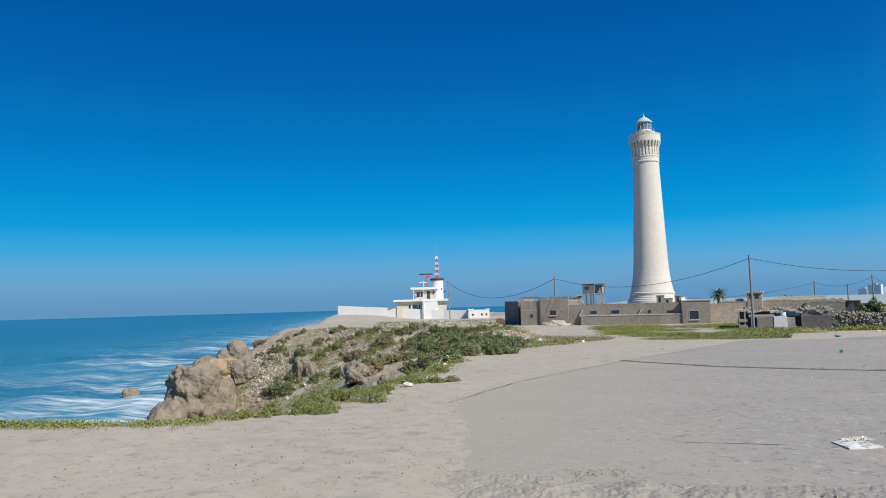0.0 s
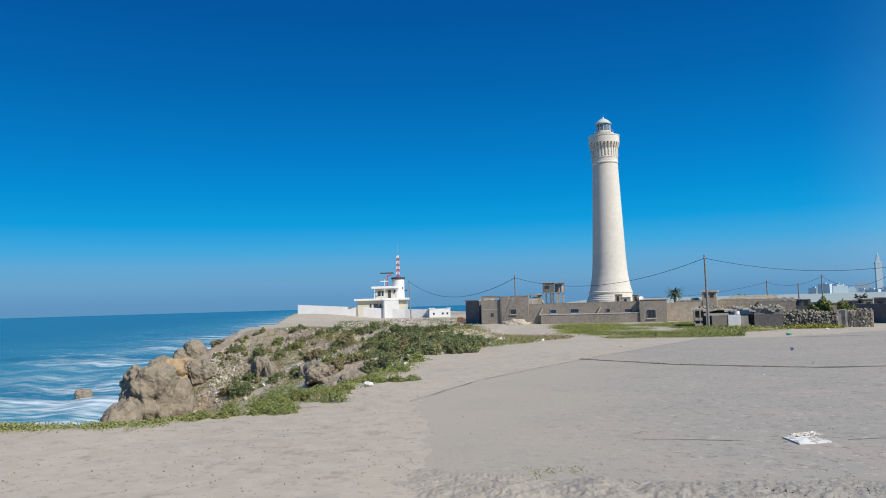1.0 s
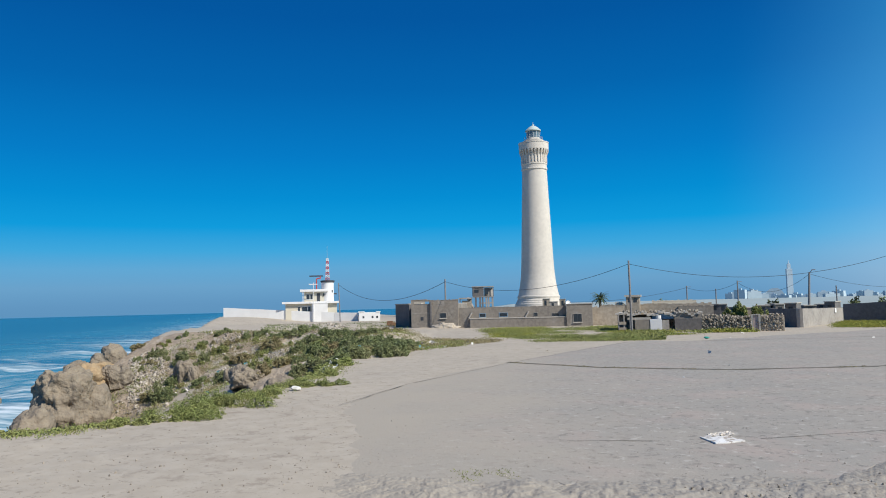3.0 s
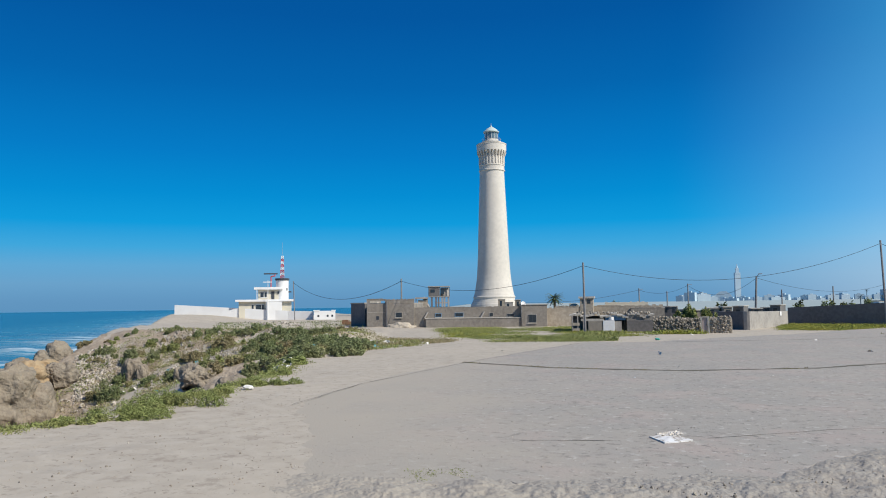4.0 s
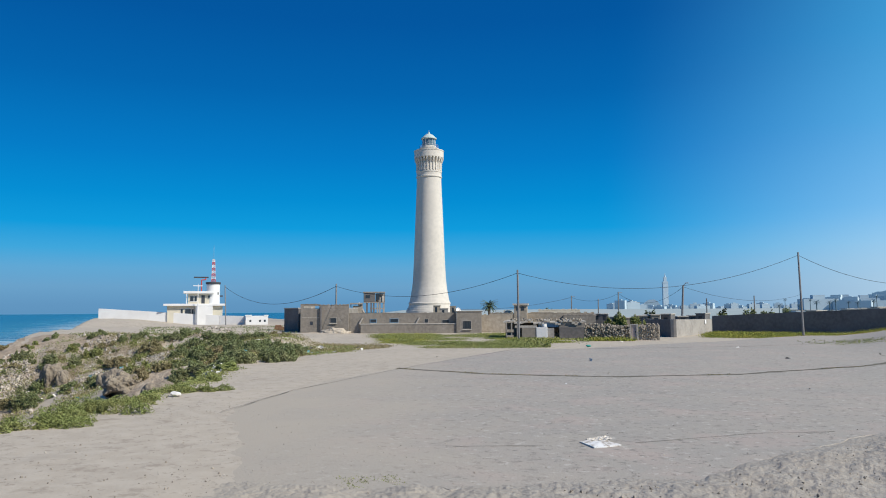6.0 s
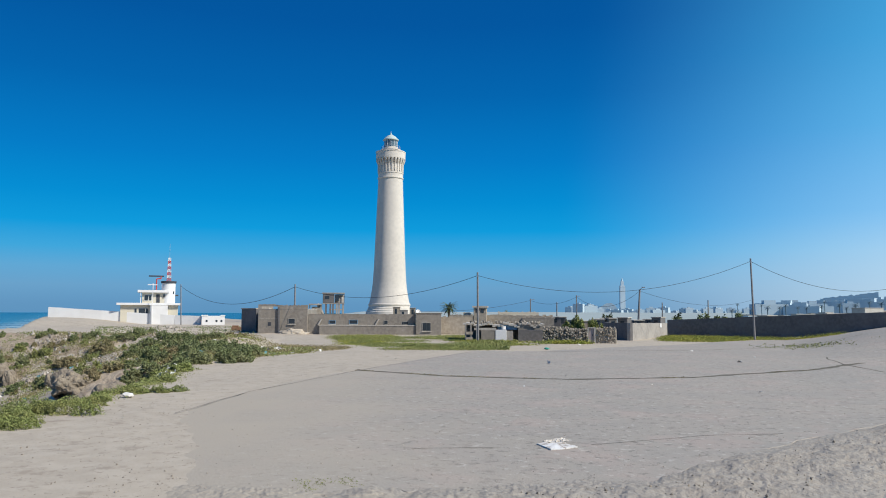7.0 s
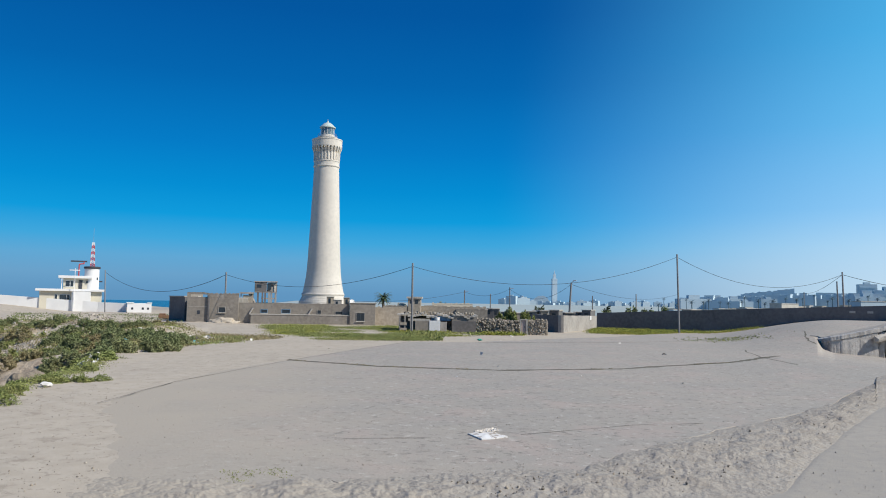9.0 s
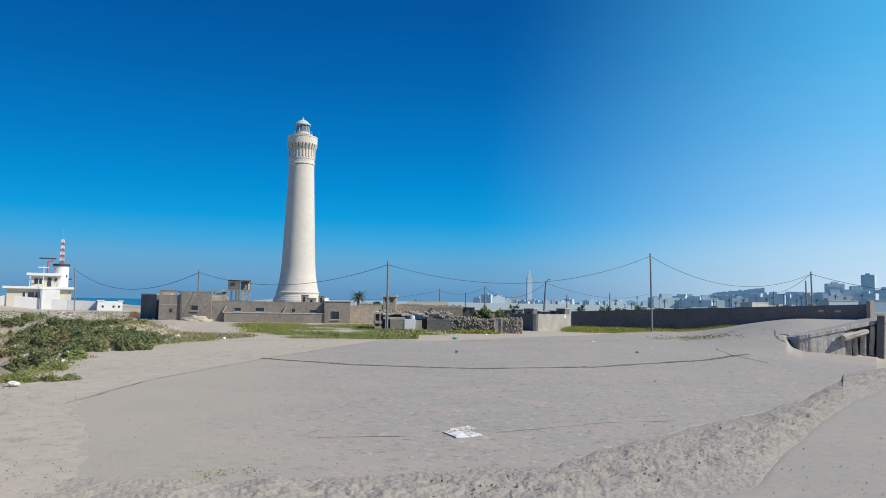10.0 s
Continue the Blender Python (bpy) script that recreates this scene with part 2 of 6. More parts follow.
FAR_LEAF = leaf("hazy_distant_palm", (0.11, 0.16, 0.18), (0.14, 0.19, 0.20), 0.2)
scuffed(GREYWALL, 0.7, (0.38, 0.35, 0.31), 0.55, 0.66, 0.6)
scuffed(GREYWALL, 1.8, (0.13, 0.115, 0.10), 0.58, 0.68, 0.6)
for m_ in (SLAB, ROAD, DIRT):
    dusted(m_, 3.0, -5.0, (0.405, 0.35, 0.275))
scuffed(ROAD, 4.0, (0.22, 0.2, 0.185), 0.60, 0.70, 0.6)

# ---- building helpers ----


def part(name, bm, material, parent=None, label="", smooth=False):
    """Link a bmesh as one mesh object, under a thing or a part if given."""
    me = bpy.data.meshes.new(name)
    bm.to_mesh(me)
    bm.free()
    for m in material if isinstance(material, (list, tuple)) else (material,):
        me.materials.append(m)
    if smooth:
        me.polygons.foreach_set("use_smooth", [True] * len(me.polygons))
    ob = new(name, me)
    ob.parent = parent
    return tagged(ob, label) if label else ob


def mesh_of(name, verts, faces, material, parent=None, smooth=False):
    me = bpy.data.meshes.new(name)
    me.from_pydata([tuple(map(float, v)) for v in verts], [], faces)
    me.materials.append(material)
    if smooth:
        me.polygons.foreach_set("use_smooth", [True] * len(me.polygons))
    ob = new(name, me)
    ob.parent = parent
    return ob


def thing(name, at, label, category, group="", turn=0.0, kind=""):
    ob = new(name)
    ob.empty_display_size = 0.3
    ob.matrix_basis = pose(at[0], at[1], at[2], 0, 0, turn)
    return tagged(ob, label, category, group, kind)


def box(bm, x0, y0, z0, x1, y1, z1, bevel=0.0, rough=0.0):
    made = bmesh.ops.create_cube(bm, size=1, matrix=Matrix.Translation(((x0 + x1) / 2, (y0 + y1) / 2, (z0 + z1) / 2)) @ Matrix.Diagonal((x1 - x0, y1 - y0, z1 - z0, 1)))
    vs = made["verts"]
    if bevel:
        edges = list({e for v in vs for e in v.link_edges})
        bmesh.ops.bevel(bm, geom=edges, offset=bevel, segments=1, affect="EDGES")
    return vs


def boxes(*rows, bevel=0.0):
    bm = bmesh.new()
    for r in rows:
        box(bm, *r, bevel=bevel)
    return bm


def lathe(bm, rings, n=48, z0=0.0, cap=True):
    """Rings of (radius, z) turned round the z axis."""
    loops = []
    for r, z in rings:
        loops.append([bm.verts.new((r * math.cos(2 * math.pi * i / n), r * math.sin(2 * math.pi * i / n), z + z0)) for i in range(n)])
    for a, b in zip(loops, loops[1:]):
        for i in range(n):
            bm.faces.new((a[i], a[(i + 1) % n], b[(i + 1) % n], b[i]))
    if cap:
        bm.faces.new(loops[0][::-1])
        bm.faces.new(loops[-1])


def tube(bm, a, b, r0, r1=None, n=8):
    a, b = Vector(a), Vector(b)
    r1 = r0 if r1 is None else r1
    q = (b - a).to_track_quat("Z", "Y").to_matrix()
    ring = [[bm.verts.new(p + q @ Vector((r * math.cos(2 * math.pi * i / n), r * math.sin(2 * math.pi * i / n), 0))) for i in range(n)] for p, r in ((a, r0), (b, r1))]
    for i in range(n):
        bm.faces.new((ring[0][i], ring[0][(i + 1) % n], ring[1][(i + 1) % n], ring[1][i]))
    bm.faces.new(ring[0][::-1])
    bm.faces.new(ring[1])


def polar(az, d):
    return d * math.sin(radians(az)), d * math.cos(radians(az))


# ---- ground ----
SEA_Z = -12.0
NEAR_EDGE = np.array([(-400, 14), (-60, 16), (-19.5, 18.0), (-15.2, 18.2), (-12.2, 20.0), (-10.9, 26.5), (-10.6, 34.0), (-12.0, 42.5), (-40, 300), (-60, 900)], float)
COAST = np.array([(-40, 36), (-42.5, 50), (-45.5, 66), (-54, 95), (-95, 190), (-40, 330), (150, 380), (420, 620), (1200, 1100), (4500, 2400)], float)
TOE_A, TOE_B = Vector((-12.2, 43.5)), Vector((-43.0, 57.0))


def side(px, py, line):
    """Signed distance to a polyline: positive to its right."""
    best, sign = np.full(px.shape, 1e9), np.zeros(px.shape)
    for (x0, y0), (x1, y1) in zip(line[:-1], line[1:]):
        dx, dy = x1 - x0, y1 - y0
        t = np.clip(((px - x0) * dx + (py - y0) * dy) / (dx * dx + dy * dy), 0, 1)
        qx, qy = px - (x0 + t * dx), py - (y0 + t * dy)
        d = np.hypot(qx, qy)
        s = np.sign(dy * qx - dx * qy)
        near = d < best - 1e-9
        best, sign = np.where(near, d, best), np.where(near, s, sign)
    return best * sign


def step(a, b, v):
    t = np.clip((v - a) / (b - a), 0, 1)
    return t * t * (3 - 2 * t)


def fbm(px, py, scale, octaves=4, seed=0.0, ridged=False):
    f = noise.ridged_multi_fractal if ridged else None
    out = np.empty(px.shape)
    flat, fx, fy = out.ravel(), px.ravel(), py.ravel()
    for i in range(flat.size):
        v = Vector((fx[i] / scale, fy[i] / scale, seed))
        flat[i] = f(v, 0.9, 2.1, octaves, 1.0, 2.0) - 1.2 if ridged else noise.fractal(v, 0.8, 2.1, octaves)
    return flat.reshape(px.shape)


RETAIN = [(36.07, 68), (36.35, 66.6), (36.9, 66), (37.65, 66.3), (39.4, 67.7), (41.7, 70), (46, 75)]


def ramp_right(px, py):
    """The terrace that climbs to the right behind the retaining wall."""
    a, d = np.degrees(np.arctan2(px, py)), np.hypot(px, py)
    wall = np.interp(a, [p[0] for p in RETAIN], [p[1] for p in RETAIN])
    top = np.interp(a, [36.07, 36.35, 36.9, 37.65, 39.4, 41.7, 46], [0.7, 0.78, 0.96, 1.14, 1.62, 2.3, 2.68])
    back = 1.9 * step(28.5, 37.5, a) * step(54, 86, d) * step(110, 90, a)
    foot = np.interp(a, [36.07, 36.6, 37.06, 38.8, 42], [0, -0.1, -0.28, -0.46, -0.84]) * step(46, 64, d) + back * (1 - step(36.0, 36.5, a))
    right = np.where(d > wall + 1.3, np.maximum(top, back), foot)
    return np.where(a > 36.07, right, back) * step(900, 300, d) * (a > 0) * step(75, 60, a)


def land(px, py, fine=True):
    px, py = np.asarray(px, float), np.asarray(py, float)
    near = side(px, py, NEAR_EDGE)
    h_near = np.where(near > 0, 0.0, np.maximum(near * 0.9, -13.5))
    n = Vector((-(TOE_B - TOE_A).y, (TOE_B - TOE_A).x)).normalized() * -1
    along = ((px - TOE_A.x) * (TOE_B - TOE_A).x + (py - TOE_A.y) * (TOE_B - TOE_A).y) / (TOE_B - TOE_A).length
    s_f = (px - TOE_A.x) * n.x + (py - TOE_A.y) * n.y
    depth = 6.6 * step(1, 24, along)
    t = s_f / 17.0
    rise = np.clip(t, 0, 1) ** 0.8
    plateau = 0.95 - 0.85 * step(64, 86, py) * step(-34, -21, px) - 0.85 * (1 - step(64, 86, py) * step(-34, -21, px)) * step(85, 140, py) * step(-66, -50, px) + 0.75 * step(70, 160, py) * step(-50, -75, px)
    h_face = -depth + (plateau + depth) * rise + np.minimum(t, 0) * 10
    s_c = side(px, py, COAST)
    h_coast = np.where(s_c > 0, -5.0 + 6.6 * step(0, 9, s_c), np.maximum(-5 + s_c * 2.5, -13.5))
    far_coast = step(150, 220, py)
    h_head = np.minimum(h_face, h_coast * (1 - far_coast) + np.minimum(h_coast, plateau) * far_coast)
    h_head = np.where(px > -10.0, -13.5, h_head)
    bank = step(-10.3, -13.5, px + 0.6 * np.sin(py * 0.35))
    h_head = np.where(h_head > 0, h_head * bank * step(41, 47, py), h_head)
    h = np.maximum(h_near, h_head)
    h = h + ramp_right(px, py)
    h = np.where(side(px, py, COAST) < -0.5, np.minimum(h, np.where(h_near > -13, h, -13.5)), h)
    return h


SHEET = {}


def ground_sheet():
    az = np.concatenate([np.linspace(-180, -56, 32)[:-1], np.linspace(-56, 52, 520)[:-1], np.linspace(52, 180, 32)])
    d = np.concatenate([[0.01, 2, 4, 6], np.geomspace(8, 190, 230), np.geomspace(200, 4400, 24)])
    A, D = np.meshgrid(np.radians(az), d)
    X, Y = D * np.sin(A), D * np.cos(A)
    H = land(X, Y)
    slope = np.abs(np.gradient(H, axis=0)) / np.maximum(np.gradient(D, axis=0), 0.05)
    head = ((X < -11.5) & (Y > 30) & (D < 160)) | (H < -0.6)
    rough = fbm(X, Y, 3.2, 5, 3.1)
    crag = fbm(X, Y, 7.5, 4, 8.7, True)
    small = fbm(X, Y, 1.1, 3, 5.0)
    steep = np.clip(slope * 2.2, 0, 1)
    H = H + np.where(head, (rough * 0.55 + small * 0.16) * (0.25 + steep) + crag * 0.40 * steep, 0.0)
    H = H + np.where(~head & (D < 190) & (D > 7), (0.012 + 0.03 * step(-6, -9, X)) * rough + 0.008 * small, 0.0)
    n_d, n_a = H.shape
    verts = np.stack([X, Y, H], -1).reshape(-1, 3)
    i = (np.arange(n_d - 1)[:, None] * n_a + np.arange(n_a - 1)[None, :]).ravel()
    faces = np.stack([i, i + 1, i + n_a + 1, i + n_a], -1)[:, ::-1]
    me = bpy.data.meshes.new("ground")
    me.from_pydata(verts.tolist(), [], faces.tolist() + [list(range(n_a - 1))[::-1]])
    for m in (SAND, ROCK, SEA_BED, SCRUBLAND, FAR_GROUND):
        me.materials.append(m)
    fh = H[:-1, :-1].ravel()
    fs = steep[:-1, :-1].ravel() + 0.25 * rough[:-1, :-1].ravel()
    kind = np.where((fs > 0.42) & (head[:-1, :-1].ravel()), 1, 0)
    fa, fd = np.degrees(A[:-1, :-1].ravel()), D[:-1, :-1].ravel()
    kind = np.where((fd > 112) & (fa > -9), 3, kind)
    # beyond 200 m the land takes the colour with haze mixed in
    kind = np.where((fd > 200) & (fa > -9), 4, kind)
    kind = np.append(np.where(fh < SEA_Z - 0.6, 2, kind), 0)
    SHEET.update(az=az, d=d, h=H, steep=steep)
    me.polygons.foreach_set("material_index", kind.astype(np.int32))
    me.polygons.foreach_set("use_smooth", [True] * len(me.polygons))
    return tagged(new("ground", me), "dusty sandy ground falling to a rocky sea cliff", "ground", kind="structure")


ground = ground_sheet()


def near(x, y):
    return float(land(np.array([x]), np.array([y]))[0])


def surface(x, y):
    """The height of the ground sheet itself, with its bumps."""
    a, d = math.degrees(math.atan2(x, y)), math.hypot(x, y)
    i = int(np.clip(np.searchsorted(SHEET["az"], a) - 1, 0, len(SHEET["az"]) - 2))
    j = int(np.clip(np.searchsorted(SHEET["d"], d) - 1, 0, len(SHEET["d"]) - 2))
    u = (a - SHEET["az"][i]) / (SHEET["az"][i + 1] - SHEET["az"][i])
    v = (d - SHEET["d"][j]) / (SHEET["d"][j + 1] - SHEET["d"][j])
    h = SHEET["h"]
    return float((h[j, i] * (1 - u) + h[j, i + 1] * u) * (1 - v) + (h[j + 1, i] * (1 - u) + h[j + 1, i + 1] * u) * v)


# ---- sea ----
def sea_material():
    m = bpy.data.materials.new("sea_water")
    m.use_nodes = True
    n, l = m.node_tree.nodes, m.node_tree.links
    b = n["Principled BSDF"]
    b.inputs["Roughness"].default_value = 0.22
    b.inputs["Specular IOR Level"].default_value = 0.35
    co = n.new("ShaderNodeTexCoord")

    def tex(scale, sx, sy, detail=5, rot=20):
        mp = n.new("ShaderNodeMapping")
        mp.inputs["Scale"].default_value = (sx, sy, 1)
        mp.inputs["Rotation"].default_value = (0, 0, radians(rot))
        l.new(co.outputs["Object"], mp.inputs["Vector"])
        t = n.new("ShaderNodeTexNoise")
        t.inputs["Scale"].default_value, t.inputs["Detail"].default_value = scale, detail
        l.new(mp.outputs["Vector"], t.inputs["Vector"])
        return t.outputs["Fac"]

    def ranged(src, a, b_, lo=0.0, hi=1.0):
        r = n.new("ShaderNodeMapRange")
        r.interpolation_type = "SMOOTHSTEP"
        for k, v in zip(("From Min", "From Max", "To Min", "To Max"), (a, b_, lo, hi)):
            r.inputs[k].default_value = v
        l.new(src, r.inputs["Value"])
        return r.outputs["Result"]

    def math_(op, a, c):
        q = n.new("ShaderNodeMath")
        q.operation = op
        for k, v in enumerate((a, c)):
            if isinstance(v, (int, float)):
                q.inputs[k].default_value = v
            else:
                l.new(v, q.inputs[k])
        return q.outputs["Value"]

    sep = n.new("ShaderNodeSeparateXYZ")
    l.new(co.outputs["Object"], sep.inputs[0])
    # surf: distance seaward of the coast, along a slanted line
    shore = math_("ADD", math_("MULTIPLY", sep.outputs["X"], -0.93), math_("MULTIPLY", sep.outputs["Y"], -0.36))
    near_shore = math_("MULTIPLY", ranged(shore, 115.0, 20.0), ranged(shore, -15.0, 12.0))
    mid_shore = math_("MULTIPLY", ranged(shore, 220.0, 50.0), ranged(shore, -15.0, 12.0))
    streak = tex(0.055, 0.5, 1.6, 7, 12)
    fine = tex(0.35, 0.7, 1.5, 8, 12)
    patch = math_("ADD", math_("MULTIPLY", streak, 0.65), math_("MULTIPLY", fine, 0.35))
    foam_a = math_("MULTIPLY", ranged(patch, 0.40, 0.62), near_shore)
    foam_b = math_("MULTIPLY", ranged(patch, 0.55, 0.74), mid_shore)
    foam = math_("MINIMUM", math_("ADD", foam_a, math_("MULTIPLY", foam_b, 0.6)), 1.0)
    deep = n.new("ShaderNodeMix")
    deep.data_type = "RGBA"
    deep.inputs["A"].default_value = (0.018, 0.125, 0.185, 1)
    deep.inputs["B"].default_value = (0.055, 0.21, 0.25, 1)
    l.new(mid_shore, deep.inputs["Factor"])
    var = n.new("ShaderNodeMix")
    var.data_type = "RGBA"
    var.inputs["B"].default_value = (0.010, 0.085, 0.14, 1)
    l.new(deep.outputs["Result"], var.inputs["A"])
    l.new(ranged(tex(0.02, 0.35, 1.6, 4, 8), 0.42, 0.65, 0.0, 0.6), var.inputs["Factor"])
    top = n.new("ShaderNodeMix")
    top.data_type = "RGBA"
    top.inputs["B"].default_value = (0.66, 0.74, 0.77, 1)
    l.new(var.outputs["Result"], top.inputs["A"])
    l.new(foam, top.inputs["Factor"])
    l.new(top.outputs["Result"], b.inputs["Base Color"])
    l.new(ranged(foam, 0, 1, 0.25, 0.9), b.inputs["Roughness"])
    bp = n.new("ShaderNodeBump")
    bp.inputs["Strength"].default_value, bp.inputs["Distance"].default_value = 0.5, 0.6
    l.new(tex(0.25, 0.6, 1.6, 6, 12), bp.inputs["Height"])
    l.new(bp.outputs["Normal"], b.inputs["Normal"])
    return m


def sea():
    az = np.linspace(-75, 60, 200)
    d = np.concatenate([np.geomspace(20, 300, 130), np.geomspace(320, 4700, 30)])
    A, D = np.meshgrid(np.radians(az), d)
    X, Y = D * np.sin(A), D * np.cos(A)
    swell = np.sin((X * 0.92 + Y * 0.4) * 0.28 + 1.8 * np.sin(Y * 0.045)) * 0.35 + np.sin((X * 0.8 + Y * 0.6) * 0.7 + np.sin(Y * 0.1) * 2) * 0.12
    H = SEA_Z + swell * np.clip(300 / D, 0, 1)
    n_a = len(az)
    i = (np.arange(len(d) - 1)[:, None] * n_a + np.arange(n_a - 1)[None, :]).ravel()
    ob = mesh_of("water", np.stack([X, Y, H], -1).reshape(-1, 3), np.stack([i, i + n_a, i + n_a + 1, i + 1], -1).tolist(), sea_material(), smooth=True)
    return tagged(ob, "blue ocean with white surf along the rocks", "sea", kind="structure")


sea()

# ---- concrete paving ----
SLAB_NEAR = [(-24, 17.5), (-20.5, 15.2), (-9, 13.3), (5, 13.1), (20, 14.5), (28.4, 19.4), (33.9, 23.6), (37, 28), (39.2, 36), (41.5, 46)]
SLAB_FAR = [(-24, 17.8), (-21.5, 18.6), (-15.4, 25), (-10.4, 30.4), (-3.1, 39), (2.5, 49), (6.6, 59.5), (12, 60), (22, 76), (27, 92.0), (31, 94), (35.62, 94.5)]
SLAB_FOOT = [(35.62, 70), (36.07, 67.8), (36.35, 66.4), (36.9, 65.8), (37.65, 66.1), (39.4, 67.5), (41.5, 69.6)]
TERRACE_NEAR = [(35.62, 70.2)] + [(p, q + 1.7) for p, q in RETAIN]
TERRACE_FAR = [(35.62, 95.5), (46, 97)]


def on(line, a):
    return float(np.interp(a, [p[0] for p in line], [p[1] for p in line]))


def paving(a0, a1, inner, outer, cols, rows, label):
    verts, faces = [], []
    for i in range(cols):
        a = a0 + i * (a1 - a0) / (cols - 1)
        d0, d1 = on(inner, a), on(outer, a)
        if inner is SLAB_NEAR:
            d0 += (0.35 + 0.8 * float(step(-6, -16, a))) * noise.fractal(Vector((a * 0.55, 0, 3)), 0.7, 2, 5)
            d1 += 0.02 * d1 * noise.fractal(Vector((a * 0.35, 5, 3)), 0.7, 2, 4) * (a < 34)
        for j in range(rows):
            u = 0 if j == 0 else 1 if j == rows - 1 else 0.004 + 0.992 * (j - 1) / (rows - 3)
            d = d0 * (d1 / d0) ** u
            x, y = polar(a, d)
            verts.append((x, y, near(x, y) + (-0.055 + 0.10 * float(step(-24, -7, a)) if 0 < j < rows - 1 else -0.05)))
    for i in range(cols - 1):
        for j in range(rows - 1):
            k = i * rows + j
            faces.append((k, k + rows, k + rows + 1, k + 1))
    n = len(verts)
    # a thick edge all round
    rim = [i * rows for i in range(cols)] + [(cols - 1) * rows + j for j in range(1, rows)] + [i * rows + rows - 1 for i in range(cols - 2, -1, -1)] + [j for j in range(rows - 2, 0, -1)]
    verts += [(verts[k][0], verts[k][1], verts[k][2] - 0.3) for k in rim]
    m = len(rim)
    faces += [(rim[(q + 1) % m], rim[q], n + q, n + (q + 1) % m) for q in range(m)]
    return tagged(mesh_of("pavement", verts, faces, SLAB, smooth=False), label, "pavement", kind="structure")


paving(-24, 35.62, SLAB_NEAR, SLAB_FAR, 240, 60, "worn grey concrete paving with cracked joints")
paving(35.62, 41.5, SLAB_NEAR, SLAB_FOOT, 40, 40, "worn grey concrete paving at the foot of the terrace")
paving(35.62, 46, TERRACE_NEAR, TERRACE_FAR, 60, 24, "raised grey concrete terrace behind the retaining wall")

# ---- lighthouse ----
LH = (-0.3, 193.0, 0.0)


def lighthouse():
    top = thing("lighthouse", LH, "tall cream limewashed round lighthouse with a corbelled gallery", "lighthouse")
    bm = bmesh.new()
    lathe(bm, [(6.5, -1.0), (6.5, 2.2), (6.15, 2.35), (6.1, 3.0), (5.9, 3.1), (5.85, 3.5), (5.65, 3.6), (5.6, 4.0), (5.42, 4.1), (5.38, 4.5), (5.5, 4.65), (5.5, 4.95), (5.3, 5.1),
               (5.05, 6.1), (4.78, 7.6), (4.55, 9), (4.38, 10.6), (4.22, 13), (4.08, 16), (3.88, 21), (3.68, 26), (3.48, 31), (3.32, 35), (3.22, 37.9)], 72)
    part("tower_shaft", bm, LIGHTHOUSE, top, smooth=False)
    bm = bmesh.new()
    lathe(bm, [(3.25, 37.8), (3.42, 38.0), (3.42, 38.25), (3.3, 38.35), (3.3, 39.2), (3.4, 39.3), (3.4, 39.55), (3.28, 39.65)], 64)
    part("moulding_band", bm, LIGHTHOUSE, top)
    bm = bmesh.new()
    lathe(bm, [(3.2, 39.6), (3.2, 43.3)], 64)
    part("gallery_drum", bm, LIGHTHOUSE, top)
    # slim ribs that carry pointed brackets under the parapet
    n = 26
    me = None
    for i in range(n):
        if me is None:
            bm = bmesh.new()
            box(bm, 3.1, -0.17, 39.7, 3.42, 0.17, 41.9, 0.03)
            pts = [(-0.27, 43.3), (0.27, 43.3), (0.25, 42.8), (0.13, 41.7), (-0.13, 41.7), (-0.25, 42.8)]
            f0 = [bm.verts.new((3.1, a, b)) for a, b in pts]
            f1 = [bm.verts.new((3.86 if b > 42 else 3.44, a, b)) for a, b in pts]
            bm.faces.new(f0)
            bm.faces.new(f1[::-1])
            for k in range(6):
                bm.faces.new((f0[k], f1[k], f1[(k + 1) % 6], f0[(k + 1) % 6]))
            bmesh.ops.recalc_face_normals(bm, faces=bm.faces)
            ob = part("corbel", bm, LIGHTHOUSE, top)
            me = ob.data
        else:
            ob = new("corbel", me)
            ob.parent = top
        ob.rotation_euler = (0, 0, 2 * math.pi * i / n)
    bm = bmesh.new()
    lathe(bm, [(3.1, 43.25), (3.88, 43.25), (3.9, 44.9), (3.98, 44.95), (3.98, 45.2), (3.7, 45.25), (3.65, 44.4), (2.6, 44.4)], 64)
    part("parapet", bm, LIGHTHOUSE, top)
    bm = bmesh.new()
    lathe(bm, [(2.55, 44.3), (2.55, 45.6), (2.65, 45.65), (2.65, 45.85), (1.9, 46.0), (1.85, 46.5)], 48)
    part("lantern_base", bm, LIGHTHOUSE, top)
    bm = bmesh.new()
    lathe(bm, [(1.68, 46.4), (1.68, 48.4)], 32)
    part("lantern_glass", bm, LANTERN, top, "pale glass lantern panes")
    bm = bmesh.new()
    lathe(bm, [(0.55, 46.5), (0.75, 47.0), (0.75, 47.8), (0.5, 48.3)], 16)
    part("lens", bm, GLASS, top, "dark glass lamp lens")
    for i in range(12):
        a = 2 * math.pi * i / 12
        bm = bmesh.new()
        tube(bm, (1.73 * math.cos(a), 1.73 * math.sin(a), 46.4), (1.73 * math.cos(a), 1.73 * math.sin(a), 48.4), 0.05, n=6)
        part("glazing_bar", bm, MASTWHITE, top)
    bm = bmesh.new()
    lathe(bm, [(1.75, 48.35), (2.08, 48.4), (2.08, 48.65), (1.75, 48.9), (1.35, 49.35), (0.75, 49.75), (0.3, 49.95), (0.26, 50.3), (0.05, 50.4), (0.04, 51.0)], 32)
    part("dome", bm, DOME, top, "pale weathered green domed lantern roof")
    bm = bmesh.new()
